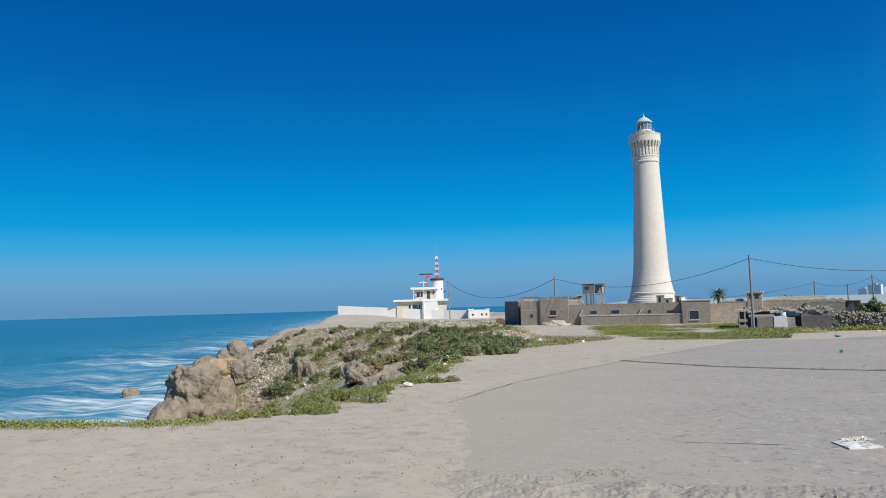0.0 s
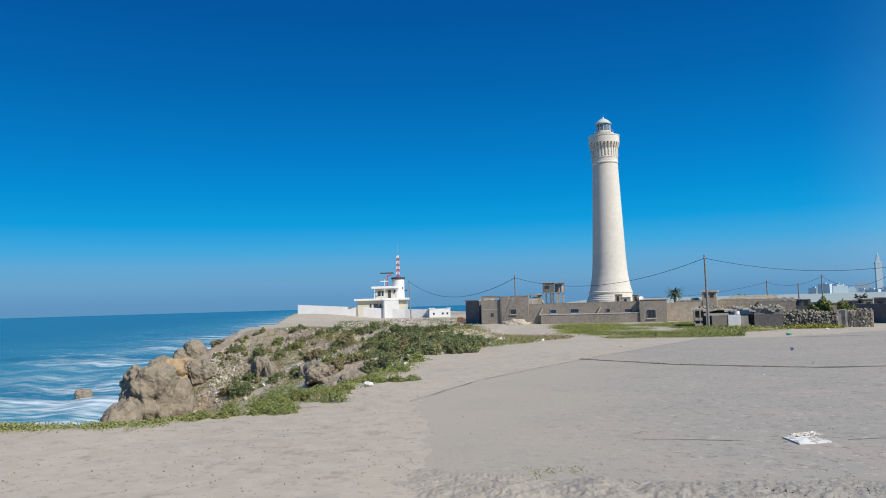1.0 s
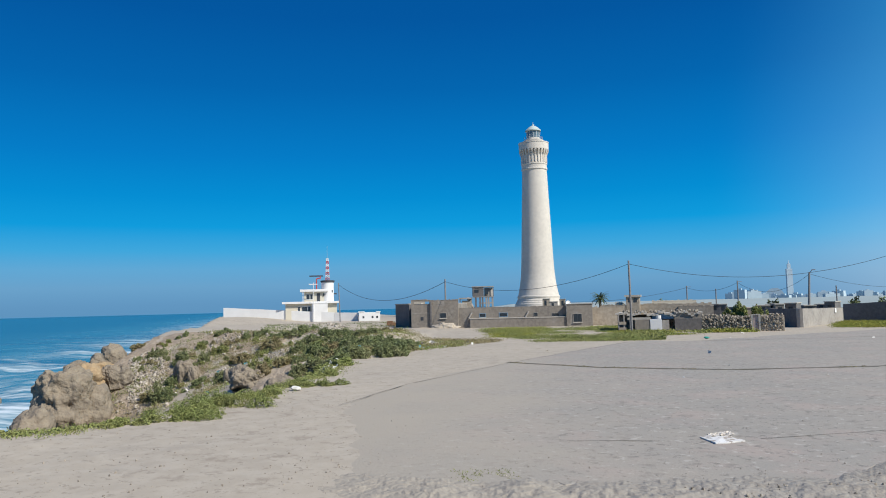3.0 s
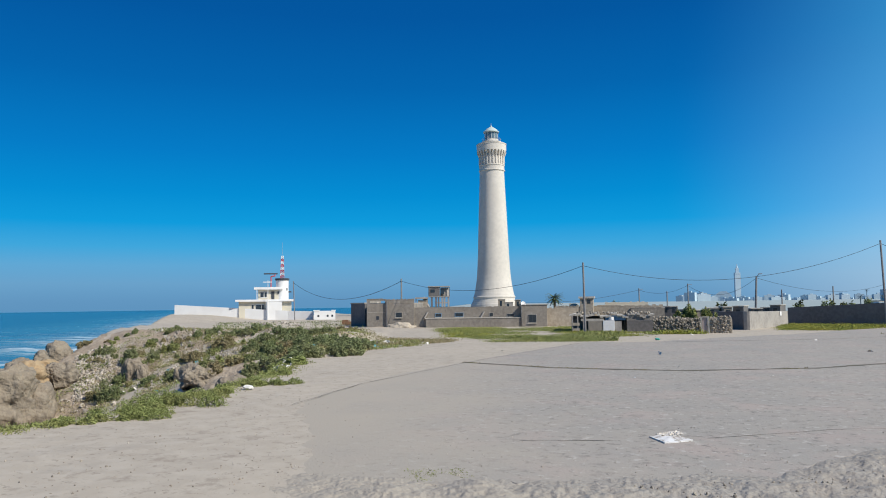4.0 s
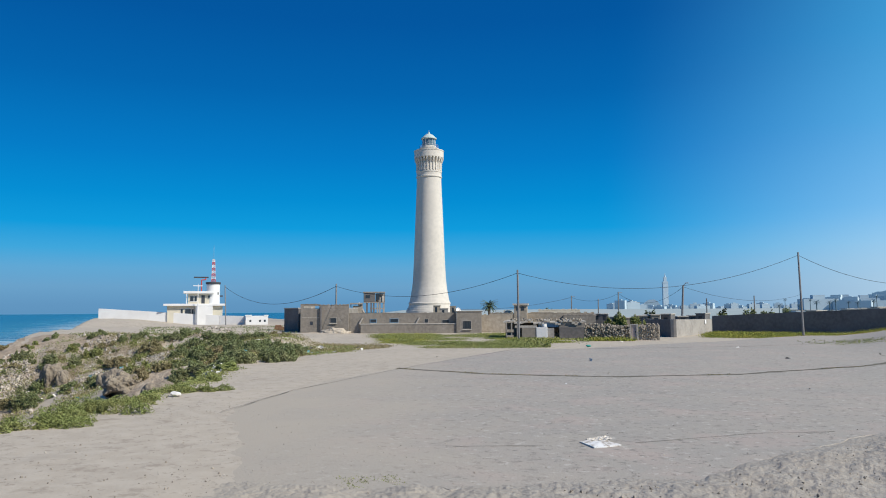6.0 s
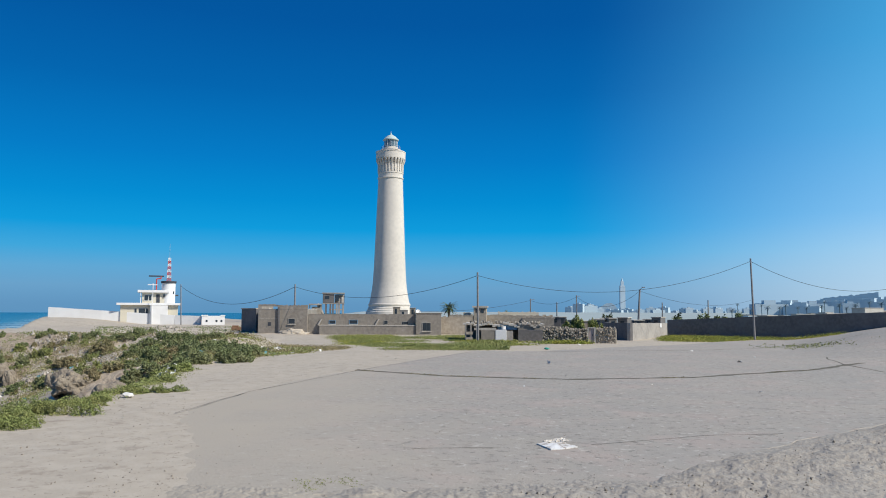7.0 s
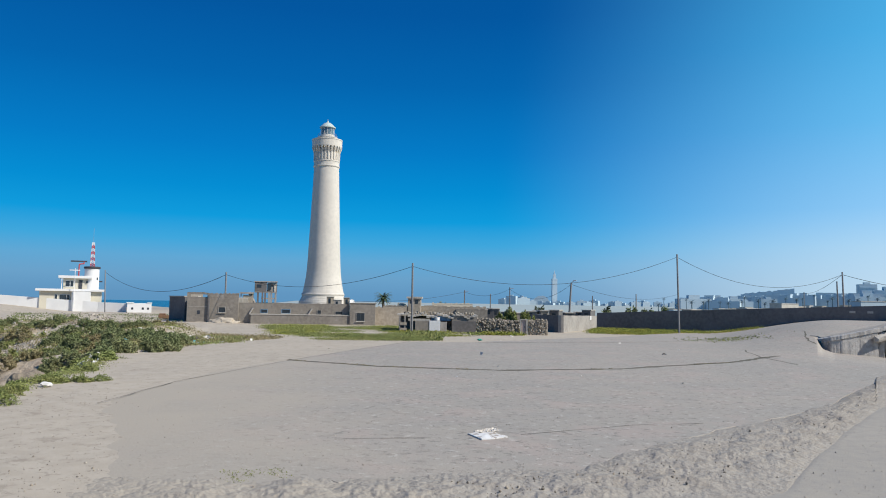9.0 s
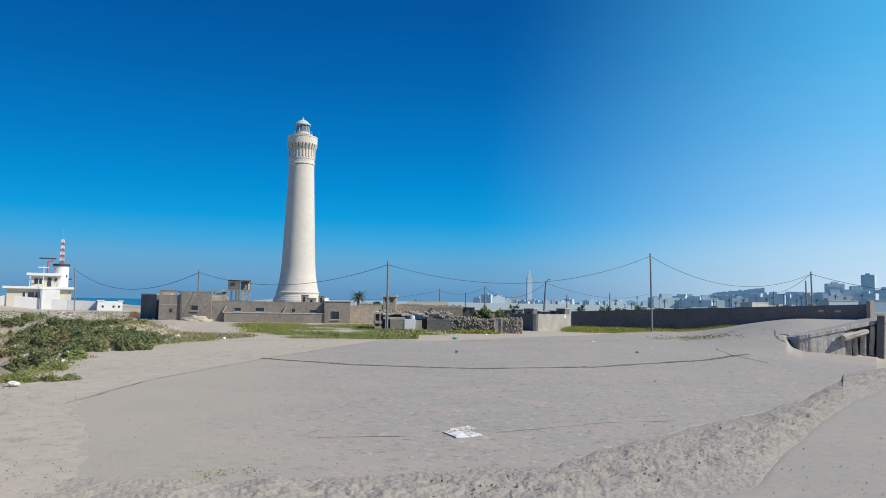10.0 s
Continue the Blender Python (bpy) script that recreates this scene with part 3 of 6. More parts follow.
    for k in range(28):
        a, b = 2 * math.pi * k / 28, 2 * math.pi * (k + 1) / 28
        tube(bm, (2.45 * math.cos(a), 2.45 * math.sin(a), 46.7), (2.45 * math.cos(b), 2.45 * math.sin(b), 46.7), 0.035, n=5)
        tube(bm, (2.45 * math.cos(a), 2.45 * math.sin(a), 45.8), (2.45 * math.cos(a), 2.45 * math.sin(a), 46.7), 0.025, n=5)
    part("railing", bm, METAL, top)
    return top


DOME = mat("weathered_green_dome", (0.50, 0.57, 0.53), 0.7, grain=(3, 0.5, (0.36, 0.43, 0.40)))
LANTERN = mat("lantern_glass", (0.13, 0.19, 0.22), 0.1, spec=0.6)
lighthouse()

# ---- the compound's wall and low buildings ----


class Facing:
    """Local metres on an upright plane that faces the stand at az, d: across x(az), up z(az, el)."""

    def __init__(self, az, d):
        self.az, self.d = az, d
        self.at = polar(az, d)

    def x(self, a):
        return self.d * math.tan(radians(a - self.az))

    def z(self, a, el):
        return EYE + self.d / math.cos(radians(a - self.az)) * math.tan(radians(el))

    def thing(self, name, label, category, group="", kind="", z=0.0, turn=0.0):
        return thing(name, (*self.at, z), label, category, group, -self.az + turn, kind)


def lumpy_top(bm, x0, x1, y0, y1, z, amp, n=18):
    """A worn coping: a strip of uneven low blocks."""
    rnd = random.Random(int(x0 * 10 + z * 100))
    w = (x1 - x0) / n
    for i in range(n):
        h = amp * rnd.uniform(0.2, 1)
        box(bm, x0 + i * w, y0, z - 0.05, x0 + (i + 1) * w - 0.01, y1, z + h)


def window(parent, x0, x1, z0, z1, y, glass=None, grille=0, sill=True):
    """A recessed window in a wall that looks along -y: reveal, pane, frame bars."""
    w = part("window", boxes((x0 - 0.06, y - 0.05, z0 - 0.06, x0, y + 0.08, z1 + 0.06), (x1, y - 0.05, z0 - 0.06, x1 + 0.06, y + 0.08, z1 + 0.06),
                             (x0, y - 0.05, z1, x1, y + 0.08, z1 + 0.06), (x0, y - 0.05, z0 - 0.06, x1, y + 0.08, z0)), glass or CONCRETE, parent)
    part("pane", boxes((x0, y - 0.012, z0, x1, y + 0.02, z1)), GLASS, w)
    if sill:
        part("sill", boxes((x0 - 0.12, y - 0.16, z0 - 0.14, x1 + 0.12, y - 0.052, z0 - 0.065), bevel=0.02), PALE, w)
    for k in range(grille):
        xx = x0 + (k + 0.5) * (x1 - x0) / grille
        part("grille_bar", boxes((xx - 0.02, y - 0.04, z0, xx + 0.02, y - 0.014, z1)), DARKMETAL, w)
    return w


def compound():
    f = Facing(-3.0, 101.0)
    # the end building with a broken parapet
    b = f.thing("house", "low grey cement house with a broken parapet", "house", turn=-5)
    x0, x1 = f.x(-10.1), f.x(-6.35)
    part("wall", boxes((x0, 0, -0.6, x1, 9.0, 3.35), bevel=0.04), GREYWALL, b)
    bm = boxes((x0, 0, 3.35, x0 + 0.35, 0.3, 3.95), (x0 + 2.6, 0, 3.35, x1, 0.3, 3.85), (x0, 0.05, 3.75, x0 + 2.7, 0.35, 3.98), (x0, 0.3, 3.35, x0 + 0.3, 9, 3.9))
    lumpy_top(bm, x0 + 2.6, x1, 0, 0.3, 3.85, 0.16)
    lumpy_top(bm, x0, x0 + 2.6, 0.05, 0.35, 3.97, 0.12, 8)
    part("parapet", bm, GREYWALL, b)
    part("roof", boxes((x0 + 0.3, 0.4, 3.3, x1, 8.9, 3.42)), CONCRETE, b)
    part("buttress", boxes((x0 + 2.75, -0.25, -0.3, x0 + 2.95, 0.0, 3.7)), DARKWALL, b)
    window(b, x0 + 4.1, x0 + 4.95, 1.45, 2.1, 0)
    part("hatch", boxes((x0 + 1.35, -0.02, 1.15, x0 + 1.75, 0.05, 1.65)), DARKMETAL, b)
    part("patch", boxes((x0 + 0.2, -0.015, 2.15, x0 + 2.6, 0.0, 2.2)), PALE, b)
    # its annexe, seen end on, with that face's shade put into the colour
    c = thing("annexe", (*polar(-11.2, 112.5), 0), "dark unlit cement annexe beside the low house", "shed", turn=math.degrees(math.atan2(-4.6, 3.0)))
    part("wall", boxes((0, 0, -0.6, 5.3, 2.2, 3.42), bevel=0.03), DARKWALL, c)
    part("roof", boxes((-0.08, -0.08, 3.42, 5.3, 2.3, 3.55)), PALE, c)
    # long low range with a plinth
    r = f.thing("wall_compound", "long grey cement compound wall with a lower ledge", "wall", kind="structure", turn=-5)
    x2, x3 = x1 + 0.02, f.x(1.95)
    part("wall_body", boxes((x2, 0.25, -0.6, x3, 0.65, 2.72), bevel=0.02), GREYWALL, r)
    bm = bmesh.new()
    lumpy_top(bm, x2, x3, 0.25, 0.65, 2.72, 0.10, 40)
    part("coping", bm, GREYWALL, r)
    part("plinth", boxes((x2 + 1.6, -0.25, -0.6, x3 + 0.2, 0.24, 1.18), bevel=0.02), GREYWALL, r)
    part("ledge", boxes((x2 + 1.5, -0.30, 1.18, x3 + 0.2, 0.245, 1.30), bevel=0.015), PALE, r)
    window(r, f.x(-4.7), f.x(-4.25), 1.45, 1.88, 0.25, BLUEPAINT)
    window(r, f.x(-3.15), f.x(-2.55), 1.45, 1.92, 0.25, BLUEPAINT)
    window(r, f.x(-0.48), f.x(-0.22), 1.42, 1.88, 0.25, sill=False)
    window(r, f.x(0.88), f.x(1.38), 1.36, 1.75, 0.25, grille=2, sill=False)
    for a in (-5.55, -1.15):
        bm = bmesh.new()
        tube(bm, (f.x(a), 0.0, 1.3), (f.x(a) + 0.45, 0.1, 2.1), 0.12)
        part("leaning_plank", bm, CONCRETE, r)
    # square house at its end
    h = f.thing("house", "square grey cement house with a barred window", "house", turn=-5)
    x4, x5 = x3 + 0.02, f.x(3.9)
    part("wall", boxes((x4, -0.45, -0.6, x5, 6.0, 2.85), bevel=0.03), GREYWALL, h)
    part("roof", boxes((x4 - 0.06, -0.52, 2.85, x5 + 0.06, 6.05, 2.98), bevel=0.03), GREYWALL, h)
    window(h, f.x(2.47), f.x(3.08), 0.55, 1.6, -0.45, grille=3)
    # stone boundary wall behind
    wq = f.thing("wall_rear", "tan rubble wall beside the square house", "wall", kind="structure", turn=-5)
    part("wall_body", boxes((x5 + 0.02, 1.5, -0.6, x5 + 4.2, 2.0, 2.35), bevel=0.03), TAN, wq)
    bm = bmesh.new()
    lumpy_top(bm, x5 + 0.02, x5 + 4.2, 1.5, 2.0, 2.35, 0.2, 12)
    part("coping", bm, TAN, wq)
    # heap of soil in front of the long wall
    bm = bmesh.new()
    bmesh.ops.create_icosphere(bm, subdivisions=4, radius=1)
    for v in bm.verts:
        k = noise.fractal(v.co * 2.2, 0.8, 2, 4)
        v.co = Vector((v.co.x * 1.9, v.co.y * 1.0, v.co.z * 0.75)) * (1 + 0.3 * k)
    hx, hy = polar(-7.4, 101.0)
    tagged(part("soil_heap", bm, SAND, None, smooth=True), "heap of pale sandy soil by the wall", "soil heap").location = (hx, hy, 0.0)


compound()


def water_tower():
    f = Facing(-4.4, 128.0)
    t = f.thing("water_tower", "bare concrete water tank on legs, weathered", "water tank")
    x0, x1 = f.x(-5.2), f.x(-3.55)
    part("tank", boxes((x0, 0, 4.55, x1 - 1.7, 3, 6.15), bevel=0.05), DARKWALL, t)
    bm = bmesh.new()
    lathe(bm, [(0.72, 4.5), (0.8, 4.6), (0.8, 5.9), (0.7, 6.05)], 24)
    part("tank", bm, CONCRETE, t, "pale round concrete tank").location = (x1 - 0.82, 1.2, 0)
    part("post", boxes((x1 - 0.12, 0, 4.5, x1, 0.14, 6.15)), DARKWALL, t)
    part("stair", boxes(*[(x0 - 0.5 - 0.16 * k, 0.1, 4.2 - 0.24 * k, x0 - 0.2 - 0.16 * k, 1.0, 4.4 - 0.24 * k) for k in range(7)]), DARKWALL, t, "dark concrete stair")
    part("tie_beam", boxes((x0 + 1.1, 0.05, 3.3, x1 - 0.05, 0.25, 3.5)), CONCRETE, t)
    part("slab", boxes((x0 - 0.1, -0.1, 6.15, x1 + 0.05, 3.1, 6.32), (x0, -0.05, 4.4, x1, 3.05, 4.55)), CONCRETE, t)
    part("opening", boxes((x0 + 0.35, -0.02, 5.2, x0 + 1.1, 0.05, 5.75)), GLASS, t)
    part("opening", boxes((x1 - 1.6, -0.02, 4.9, x1 - 0.95, 0.05, 6.0)), GLASS, t)
    for px in (x0 + 0.55, x0 + 1.3, x0 + 1.75, x0 + 2.4, x1 - 0.9, x1 - 0.2):
        for py in (0.15, 2.8):
            part("leg", boxes((px - 0.14, py - 0.14, 0.0, px + 0.14, py + 0.14, 4.4)), CONCRETE if px > x0 + 2 else DARKWALL, t)
    bm = bmesh.new()
    tube(bm, (x0 + 0.1, 0.2, 2.6), (x0 - 0.9, 0.2, 4.4), 0.22, n=4)
    part("brace", bm, CONCRETE, t)
    h = f.thing("outhouse", "pale flat-roofed outhouse beside the water tank", "shed")
    a, b = f.x(-6.25), f.x(-5.25)
    part("wall", boxes((a + 0.5, 0, 0.0, b - 0.05, 3, 3.9)), TAN, h)
    part("roof", boxes((a, -0.3, 4.15, b - 0.02, 3.3, 4.4)), CONCRETE, h)
    part("post", boxes((a + 0.1, 0, 0, a + 0.25, 0.2, 4.15)), CONCRETE, h)
    part("wall_stub", boxes((b - 0.6, 0.1, 3.9, b - 0.1, 2.5, 4.15)), TAN, h)


water_tower()


def rooftop_clutter():
    f = Facing(1.1, 150.0)
    for a0, a1, e1, m, lab in ((0.2, 0.75, 0.28, TAN, "small tan rooftop shed"), (0.75, 1.35, 0.05, CONCRETE, "low bare concrete rooftop hut"), (1.5, 1.95, 0.22, TAN, "narrow tan stair head")):
        s = f.thing("roof_hut", lab + " by the lighthouse", "shed")
        part("wall", boxes((f.x(a0), 0, 0, f.x(a1), 3, f.z(a0, e1)), bevel=0.04), m, s)
        part("roof", boxes((f.x(a0) - 0.08, -0.1, f.z(a0, e1), f.x(a1) + 0.08, 3.1, f.z(a0, e1) + 0.12)), PALE, s)
        part("opening", boxes((f.x(a0) + 0.35, -0.03, 1.9, f.x(a0) + 0.8, 0.05, f.z(a0, e1) - 0.25)), GLASS, s)
    d = f.thing("satellite_dish", "white satellite dish on the roof", "dish")
    bm = bmesh.new()
    lathe(bm, [(0.05, 0.0), (0.3, 0.05), (0.55, 0.18), (0.6, 0.24), (0.54, 0.2), (0.28, 0.09), (0.04, 0.05)], 20)
    o = part("bowl", bm, WHITE, d)
    o.matrix_basis = pose(f.x(2.12), 0, 2.9, 70, 0, 30)
    part("stand", boxes((f.x(2.12) - 0.05, 0.0, 0, f.x(2.12) + 0.05, 0.1, 2.9)), METAL, d)
    # roofs further right
    g = Facing(9.0, 125.0)
    s = g.thing("house", "small pale upper house with a flat roof", "house")
    part("wall", boxes((g.x(6.45), 0, 0, g.x(7.45), 4, g.z(7, 0.28)), bevel=0.03), TAN, s)
    part("roof", boxes((g.x(6.35), -0.2, g.z(7, 0.28), g.x(7.55), 4.2, g.z(7, 0.42))), PALE, s)
    part("window", boxes((g.x(6.62), -0.03, g.z(7, -0.12), g.x(6.85), 0.04, g.z(7, 0.18))), GLASS, s)
    part("window", boxes((g.x(7.0), -0.03, g.z(7, -0.12), g.x(7.25), 0.04, g.z(7, 0.18))), GLASS, s)
    for a0, a1, el, m, dy in ((4.6, 6.4, -0.35, TAN, 0), (6.4, 12.6, -0.36, TAN, 2.2), (8.3, 11.6, -0.12, CREAM, 6.0), (5.6, 6.2, -0.18, CREAM, 1.0), (10.2, 12.6, -0.52, GREYWALL, -1.5)):
        s = g.thing("low_house", "low tan flat-roofed house with a worn parapet", "house", "low houses behind the huts")
        bm = boxes((g.x(a0), dy, 0, g.x(a1), dy + 5, g.z(a0, el)))
        part("wall", bm, m, s)
        bm = bmesh.new()
        lumpy_top(bm, g.x(a0), g.x(a1), dy, dy + 0.3, g.z(a0, el), 0.28, 24)
        part("parapet", bm, m, s)


rooftop_clutter()


def houses_behind():
    rnd = random.Random(21)
    for k in range(14):
        a0 = 11.8 + k * 0.62
        g = Facing(a0, rnd.uniform(118, 160))
        w, el = rnd.uniform(0.5, 1.0), rnd.uniform(-0.75, -0.42)
        s = g.thing("low_house", "low weathered flat-roofed house behind the boundary walls", "house", "low houses behind the huts", turn=rnd.uniform(-14, 14))
        part("wall", boxes((0, 0, -0.3, g.x(a0 + w), 5, g.z(a0, el)), bevel=0.03), rnd.choice((GREYWALL, DARKWALL, TAN, CONCRETE)), s)
        part("roof", boxes((-0.1, -0.12, g.z(a0, el), g.x(a0 + w) + 0.1, 5.1, g.z(a0, el) + 0.14)), PALE, s)
        part("opening", boxes((g.x(a0 + w) * 0.3, -0.03, 0.9, g.x(a0 + w) * 0.3 + 0.6, 0.02, min(1.7, g.z(a0, el) - 0.2))), GLASS, s)


houses_behind()

# ---- huts, rubble wall and gate ----


def stone_heap(bm, x0, x1, y0, y1, z0, z1, count, size, rnd):
    for _ in range(count):
        s = size * rnd.uniform(0.6, 1.35)
        p = Vector((rnd.uniform(x0, x1), rnd.uniform(y0, y1), rnd.uniform(z0, z1)))
        made = bmesh.ops.create_icosphere(bm, subdivisions=1, radius=s, matrix=Matrix.Translation(p) @ Euler((rnd.random() * 6, rnd.random() * 6, rnd.random() * 6)).to_matrix().to_4x4() @ Matrix.Diagonal((1, rnd.uniform(0.6, 1), rnd.uniform(0.45, 0.8), 1)))
        for v in made["verts"]:
            v.co += Vector((rnd.uniform(-1, 1), rnd.uniform(-1, 1), rnd.uniform(-1, 1))) * s * 0.16


def huts():
    rnd = random.Random(4)
    f = Facing(8.0, 80.0)
    t = f.thing("shack", "patched grey shack with a stone-weighted flat roof", "shack")
    bm = bmesh.new()
    for i in range(30):
        a = 5.6 + i * (11.9 - 5.6) / 30
        z = f.z(a, -0.95 + 0.12 * math.sin(i * 0.9) - 0.05 * (i % 3))
        box(bm, f.x(a), 0.2 + 0.2 * rnd.random(), z - 0.14, f.x(a + 0.23), 5.5, z + 0.06 * rnd.random())
    tagged(part("roof", bm, PALE, t), kind="stuff")
    bm = bmesh.new()
    stone_heap(bm, f.x(6.2), f.x(11.6), 0.3, 3, f.z(8, -0.92), f.z(8, -0.82), 60, 0.16, rnd)
    tagged(part("roof_stone", bm, STONE, t), kind="stuff")
    # dark colour stands in for the shadow under the roof
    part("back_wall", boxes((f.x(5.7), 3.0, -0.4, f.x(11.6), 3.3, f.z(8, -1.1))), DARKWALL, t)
    part("front_wall", boxes((f.x(7.03), 0.0, -0.4, f.x(8.12), 0.2, f.z(8, -1.46)), bevel=0.02), GREYWALL, t)
    part("white_panel", boxes((f.x(8.14), -0.05, -0.4, f.x(9.0), 0.08, f.z(8, -1.42)), bevel=0.02), MASTWHITE, t, "whitewashed sheet panel")
    part("grey_panel", boxes((f.x(9.02), 0.1, -0.4, f.x(9.5), 0.22, f.z(8, -1.5)), bevel=0.02), CONCRETE, t)
    part("blue_sheet", boxes((f.x(8.3), 0.6, f.z(8, -1.42), f.x(9.85), 0.7, f.z(8, -1.05))), BLUEPAINT, t, "faded blue sheet")
    part("wall_panel", boxes((f.x(9.9), 0.4, f.z(8, -1.5), f.x(11.6), 0.6, f.z(8, -0.98))), GREYWALL, t)
    # the shade on this wall is painted by its dark material
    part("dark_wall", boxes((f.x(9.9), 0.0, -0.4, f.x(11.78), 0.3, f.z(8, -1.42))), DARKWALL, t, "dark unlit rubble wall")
    for a in (5.85, 6.25, 6.7):
        part("post", boxes((f.x(a) - 0.06, 0, -0.4, f.x(a) + 0.06, 0.12, f.z(8, -1.02))), CONCRETE, t)
    part("plank", boxes((f.x(5.85), -0.05, 0.7, f.x(6.4), 0.0, 1.0), (f.x(5.85), -0.05, 0.15, f.x(6.4), 0.0, 0.4)), TAN, t)
    part("pale_sheet", boxes((f.x(6.5), 0.3, f.z(8, -1.45), f.x(8.2), 0.4, f.z(8, -1.28))), PALE, t)
    bm = bmesh.new()
    tube(bm, (f.x(8.75), 0.5, f.z(8, -1.4)), (f.x(8.75), 0.5, f.z(8, -1.15)), 0.28, n=12)
    tagged(part("plastic_drum", bm, WHITE), "white plastic drum on the shack", "drum").matrix_basis = pose(*f.at, 0, 0, 0, -f.az)
    # rubble wall
    w = Facing(13.4, 77.0)
    s = w.thing("rubble_wall", "dry rubble stone wall with loose tops", "wall", kind="structure")
    x0, x1 = w.x(11.8), w.x(15.1)
    part("core", boxes((x0 + 0.1, 0.15, -0.4, x1, 0.45, 1.35)), DARKWALL, s)
    bm = bmesh.new()
    stone_heap(bm, x0, x1, -0.05, 0.2, -0.1, 1.35, 900, 0.115, rnd)
    stone_heap(bm, x0, x0 + 2.6, 0.0, 0.5, 1.2, 1.62, 110, 0.12, rnd)
    stone_heap(bm, x0, x1, 0.0, 0.5, 1.3, 1.45, 120, 0.11, rnd)
    tagged(part("stone", bm, STONE, s), kind="stuff")
    # gate and the wall on its other side
    g = Facing(15.5, 77.0)
    d = g.thing("gate_1", "faded pinkish steel gate in a pale frame", "gate", kind="structure")
    a, b = g.x(15.2), g.x(15.66)
    part("leaf", boxes((a + 0.08, 0.08, 0.02, b - 0.06, 0.14, 1.52), bevel=0.01), PINKDOOR, d)
    part("frame", boxes((a - 0.05, 0, -0.3, a + 0.07, 0.25, 1.6), (b - 0.05, 0, -0.3, b + 0.14, 0.25, 1.62), (a + 0.07, 0, 1.53, b - 0.05, 0.25, 1.62)), PALE, d)
    part("handle", boxes((b - 0.2, 0.04, 0.75, b - 0.15, 0.08, 0.9)), DARKMETAL, d)
    k = g.thing("wall_gate", "rough tan rubble and render wall by the gate", "wall", kind="structure")
    part("wall_body", boxes((b + 0.16, 0.05, -0.4, g.x(17.3), 0.4, 1.5), bevel=0.03), TAN, k)
    bm = bmesh.new()
    stone_heap(bm, b + 0.2, g.x(17.2), -0.02, 0.08, -0.1, 1.4, 170, 0.11, rnd)
    stone_heap(bm, b + 0.2, g.x(17.2), 0.0, 0.4, 1.4, 1.6, 50, 0.11, rnd)
    tagged(part("stone", bm, STONE, k), kind="stuff")
    # block house with a lit wall and one whose shade is in its dark colour
    q0, q1 = Vector((*polar(18.3, 85.0), 0)), Vector((*polar(20.95, 101.0), 0))
    q2 = Vector((*polar(16.0, 90.0), 0))
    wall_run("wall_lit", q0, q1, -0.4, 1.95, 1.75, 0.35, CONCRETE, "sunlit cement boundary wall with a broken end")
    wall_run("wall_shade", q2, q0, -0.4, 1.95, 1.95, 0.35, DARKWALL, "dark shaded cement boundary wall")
    bm = boxes((-0.35, 0, 0, 0.35, 0.02, 0.5))
    sg = tagged(part("sign", bm, WHITE), "small white sign on the boundary wall", "sign")
    p = q0.lerp(q1, 0.8)
    sg.matrix_basis = Matrix.Translation((p.x + 0.05, p.y - 0.05, 1.25)) @ Matrix.Rotation(math.atan2((q1 - q0).y, (q1 - q0).x), 4, "Z")


def wall_run(name, a, b, z0, h0, h1, thick, material, label, base0=0.0, base1=0.0):
    """A straight wall between two plan points, with heights at its ends and a worn coping."""
    top = thing(name, (a[0], a[1], 0), label, "wall", kind="structure")
    d = Vector((b[0] - a[0], b[1] - a[1], 0))
    q = Vector((-d.y, d.x, 0)).normalized() * thick
    n = max(6, int(d.length / 1.2))
    bm = bmesh.new()
    front, back = [], []
    for i in range(n + 1):
        u = i / n
        p = d * u
        z = h0 + (h1 - h0) * u + 0.05 * noise.noise(Vector((i * 0.7, a[0], 0)))
        front.append((bm.verts.new(p + Vector((0, 0, z0 + base0 + (base1 - base0) * u))), bm.verts.new(p + Vector((0, 0, z)))))
        back.append((bm.verts.new(p + q + Vector((0, 0, z0 + base0 + (base1 - base0) * u))), bm.verts.new(p + q + Vector((0, 0, z)))))
    for i in range(n):
        bm.faces.new((front[i][0], front[i + 1][0], front[i + 1][1], front[i][1]))
        bm.faces.new((back[i + 1][0], back[i][0], back[i][1], back[i + 1][1]))
        bm.faces.new((front[i][1], front[i + 1][1], back[i + 1][1], back[i][1]))
    bm.faces.new((front[0][0], front[0][1], back[0][1], back[0][0]))
    bm.faces.new((front[n][0], back[n][0], back[n][1], front[n][1]))
    bmesh.ops.recalc_face_normals(bm, faces=bm.faces)
    part("wall_body", bm, material, top)
    return top


huts()
# shade of this face is in the dark material as well as the sun's angle
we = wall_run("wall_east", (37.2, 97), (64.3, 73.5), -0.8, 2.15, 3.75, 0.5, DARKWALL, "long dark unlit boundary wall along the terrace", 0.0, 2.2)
part("pillar", boxes((26.7, -24.0, 1.6, 27.3, -23.4, 4.1), bevel=0.04), TAN, we)
for u in (0.86, 0.91):
    px, py = 27.1 * u, -23.5 * u
    o = part("drain_hole", boxes((-0.3, -0.02, 2.75, 0.3, 0.02, 3.0)), PALE, we)
    o.matrix_basis = Matrix.Translation((px - 0.03, py - 0.03, 0)) @ Matrix.Rotation(math.atan2(-23.5, 27.1), 4, "Z")

# ---- signal station on the headland ----


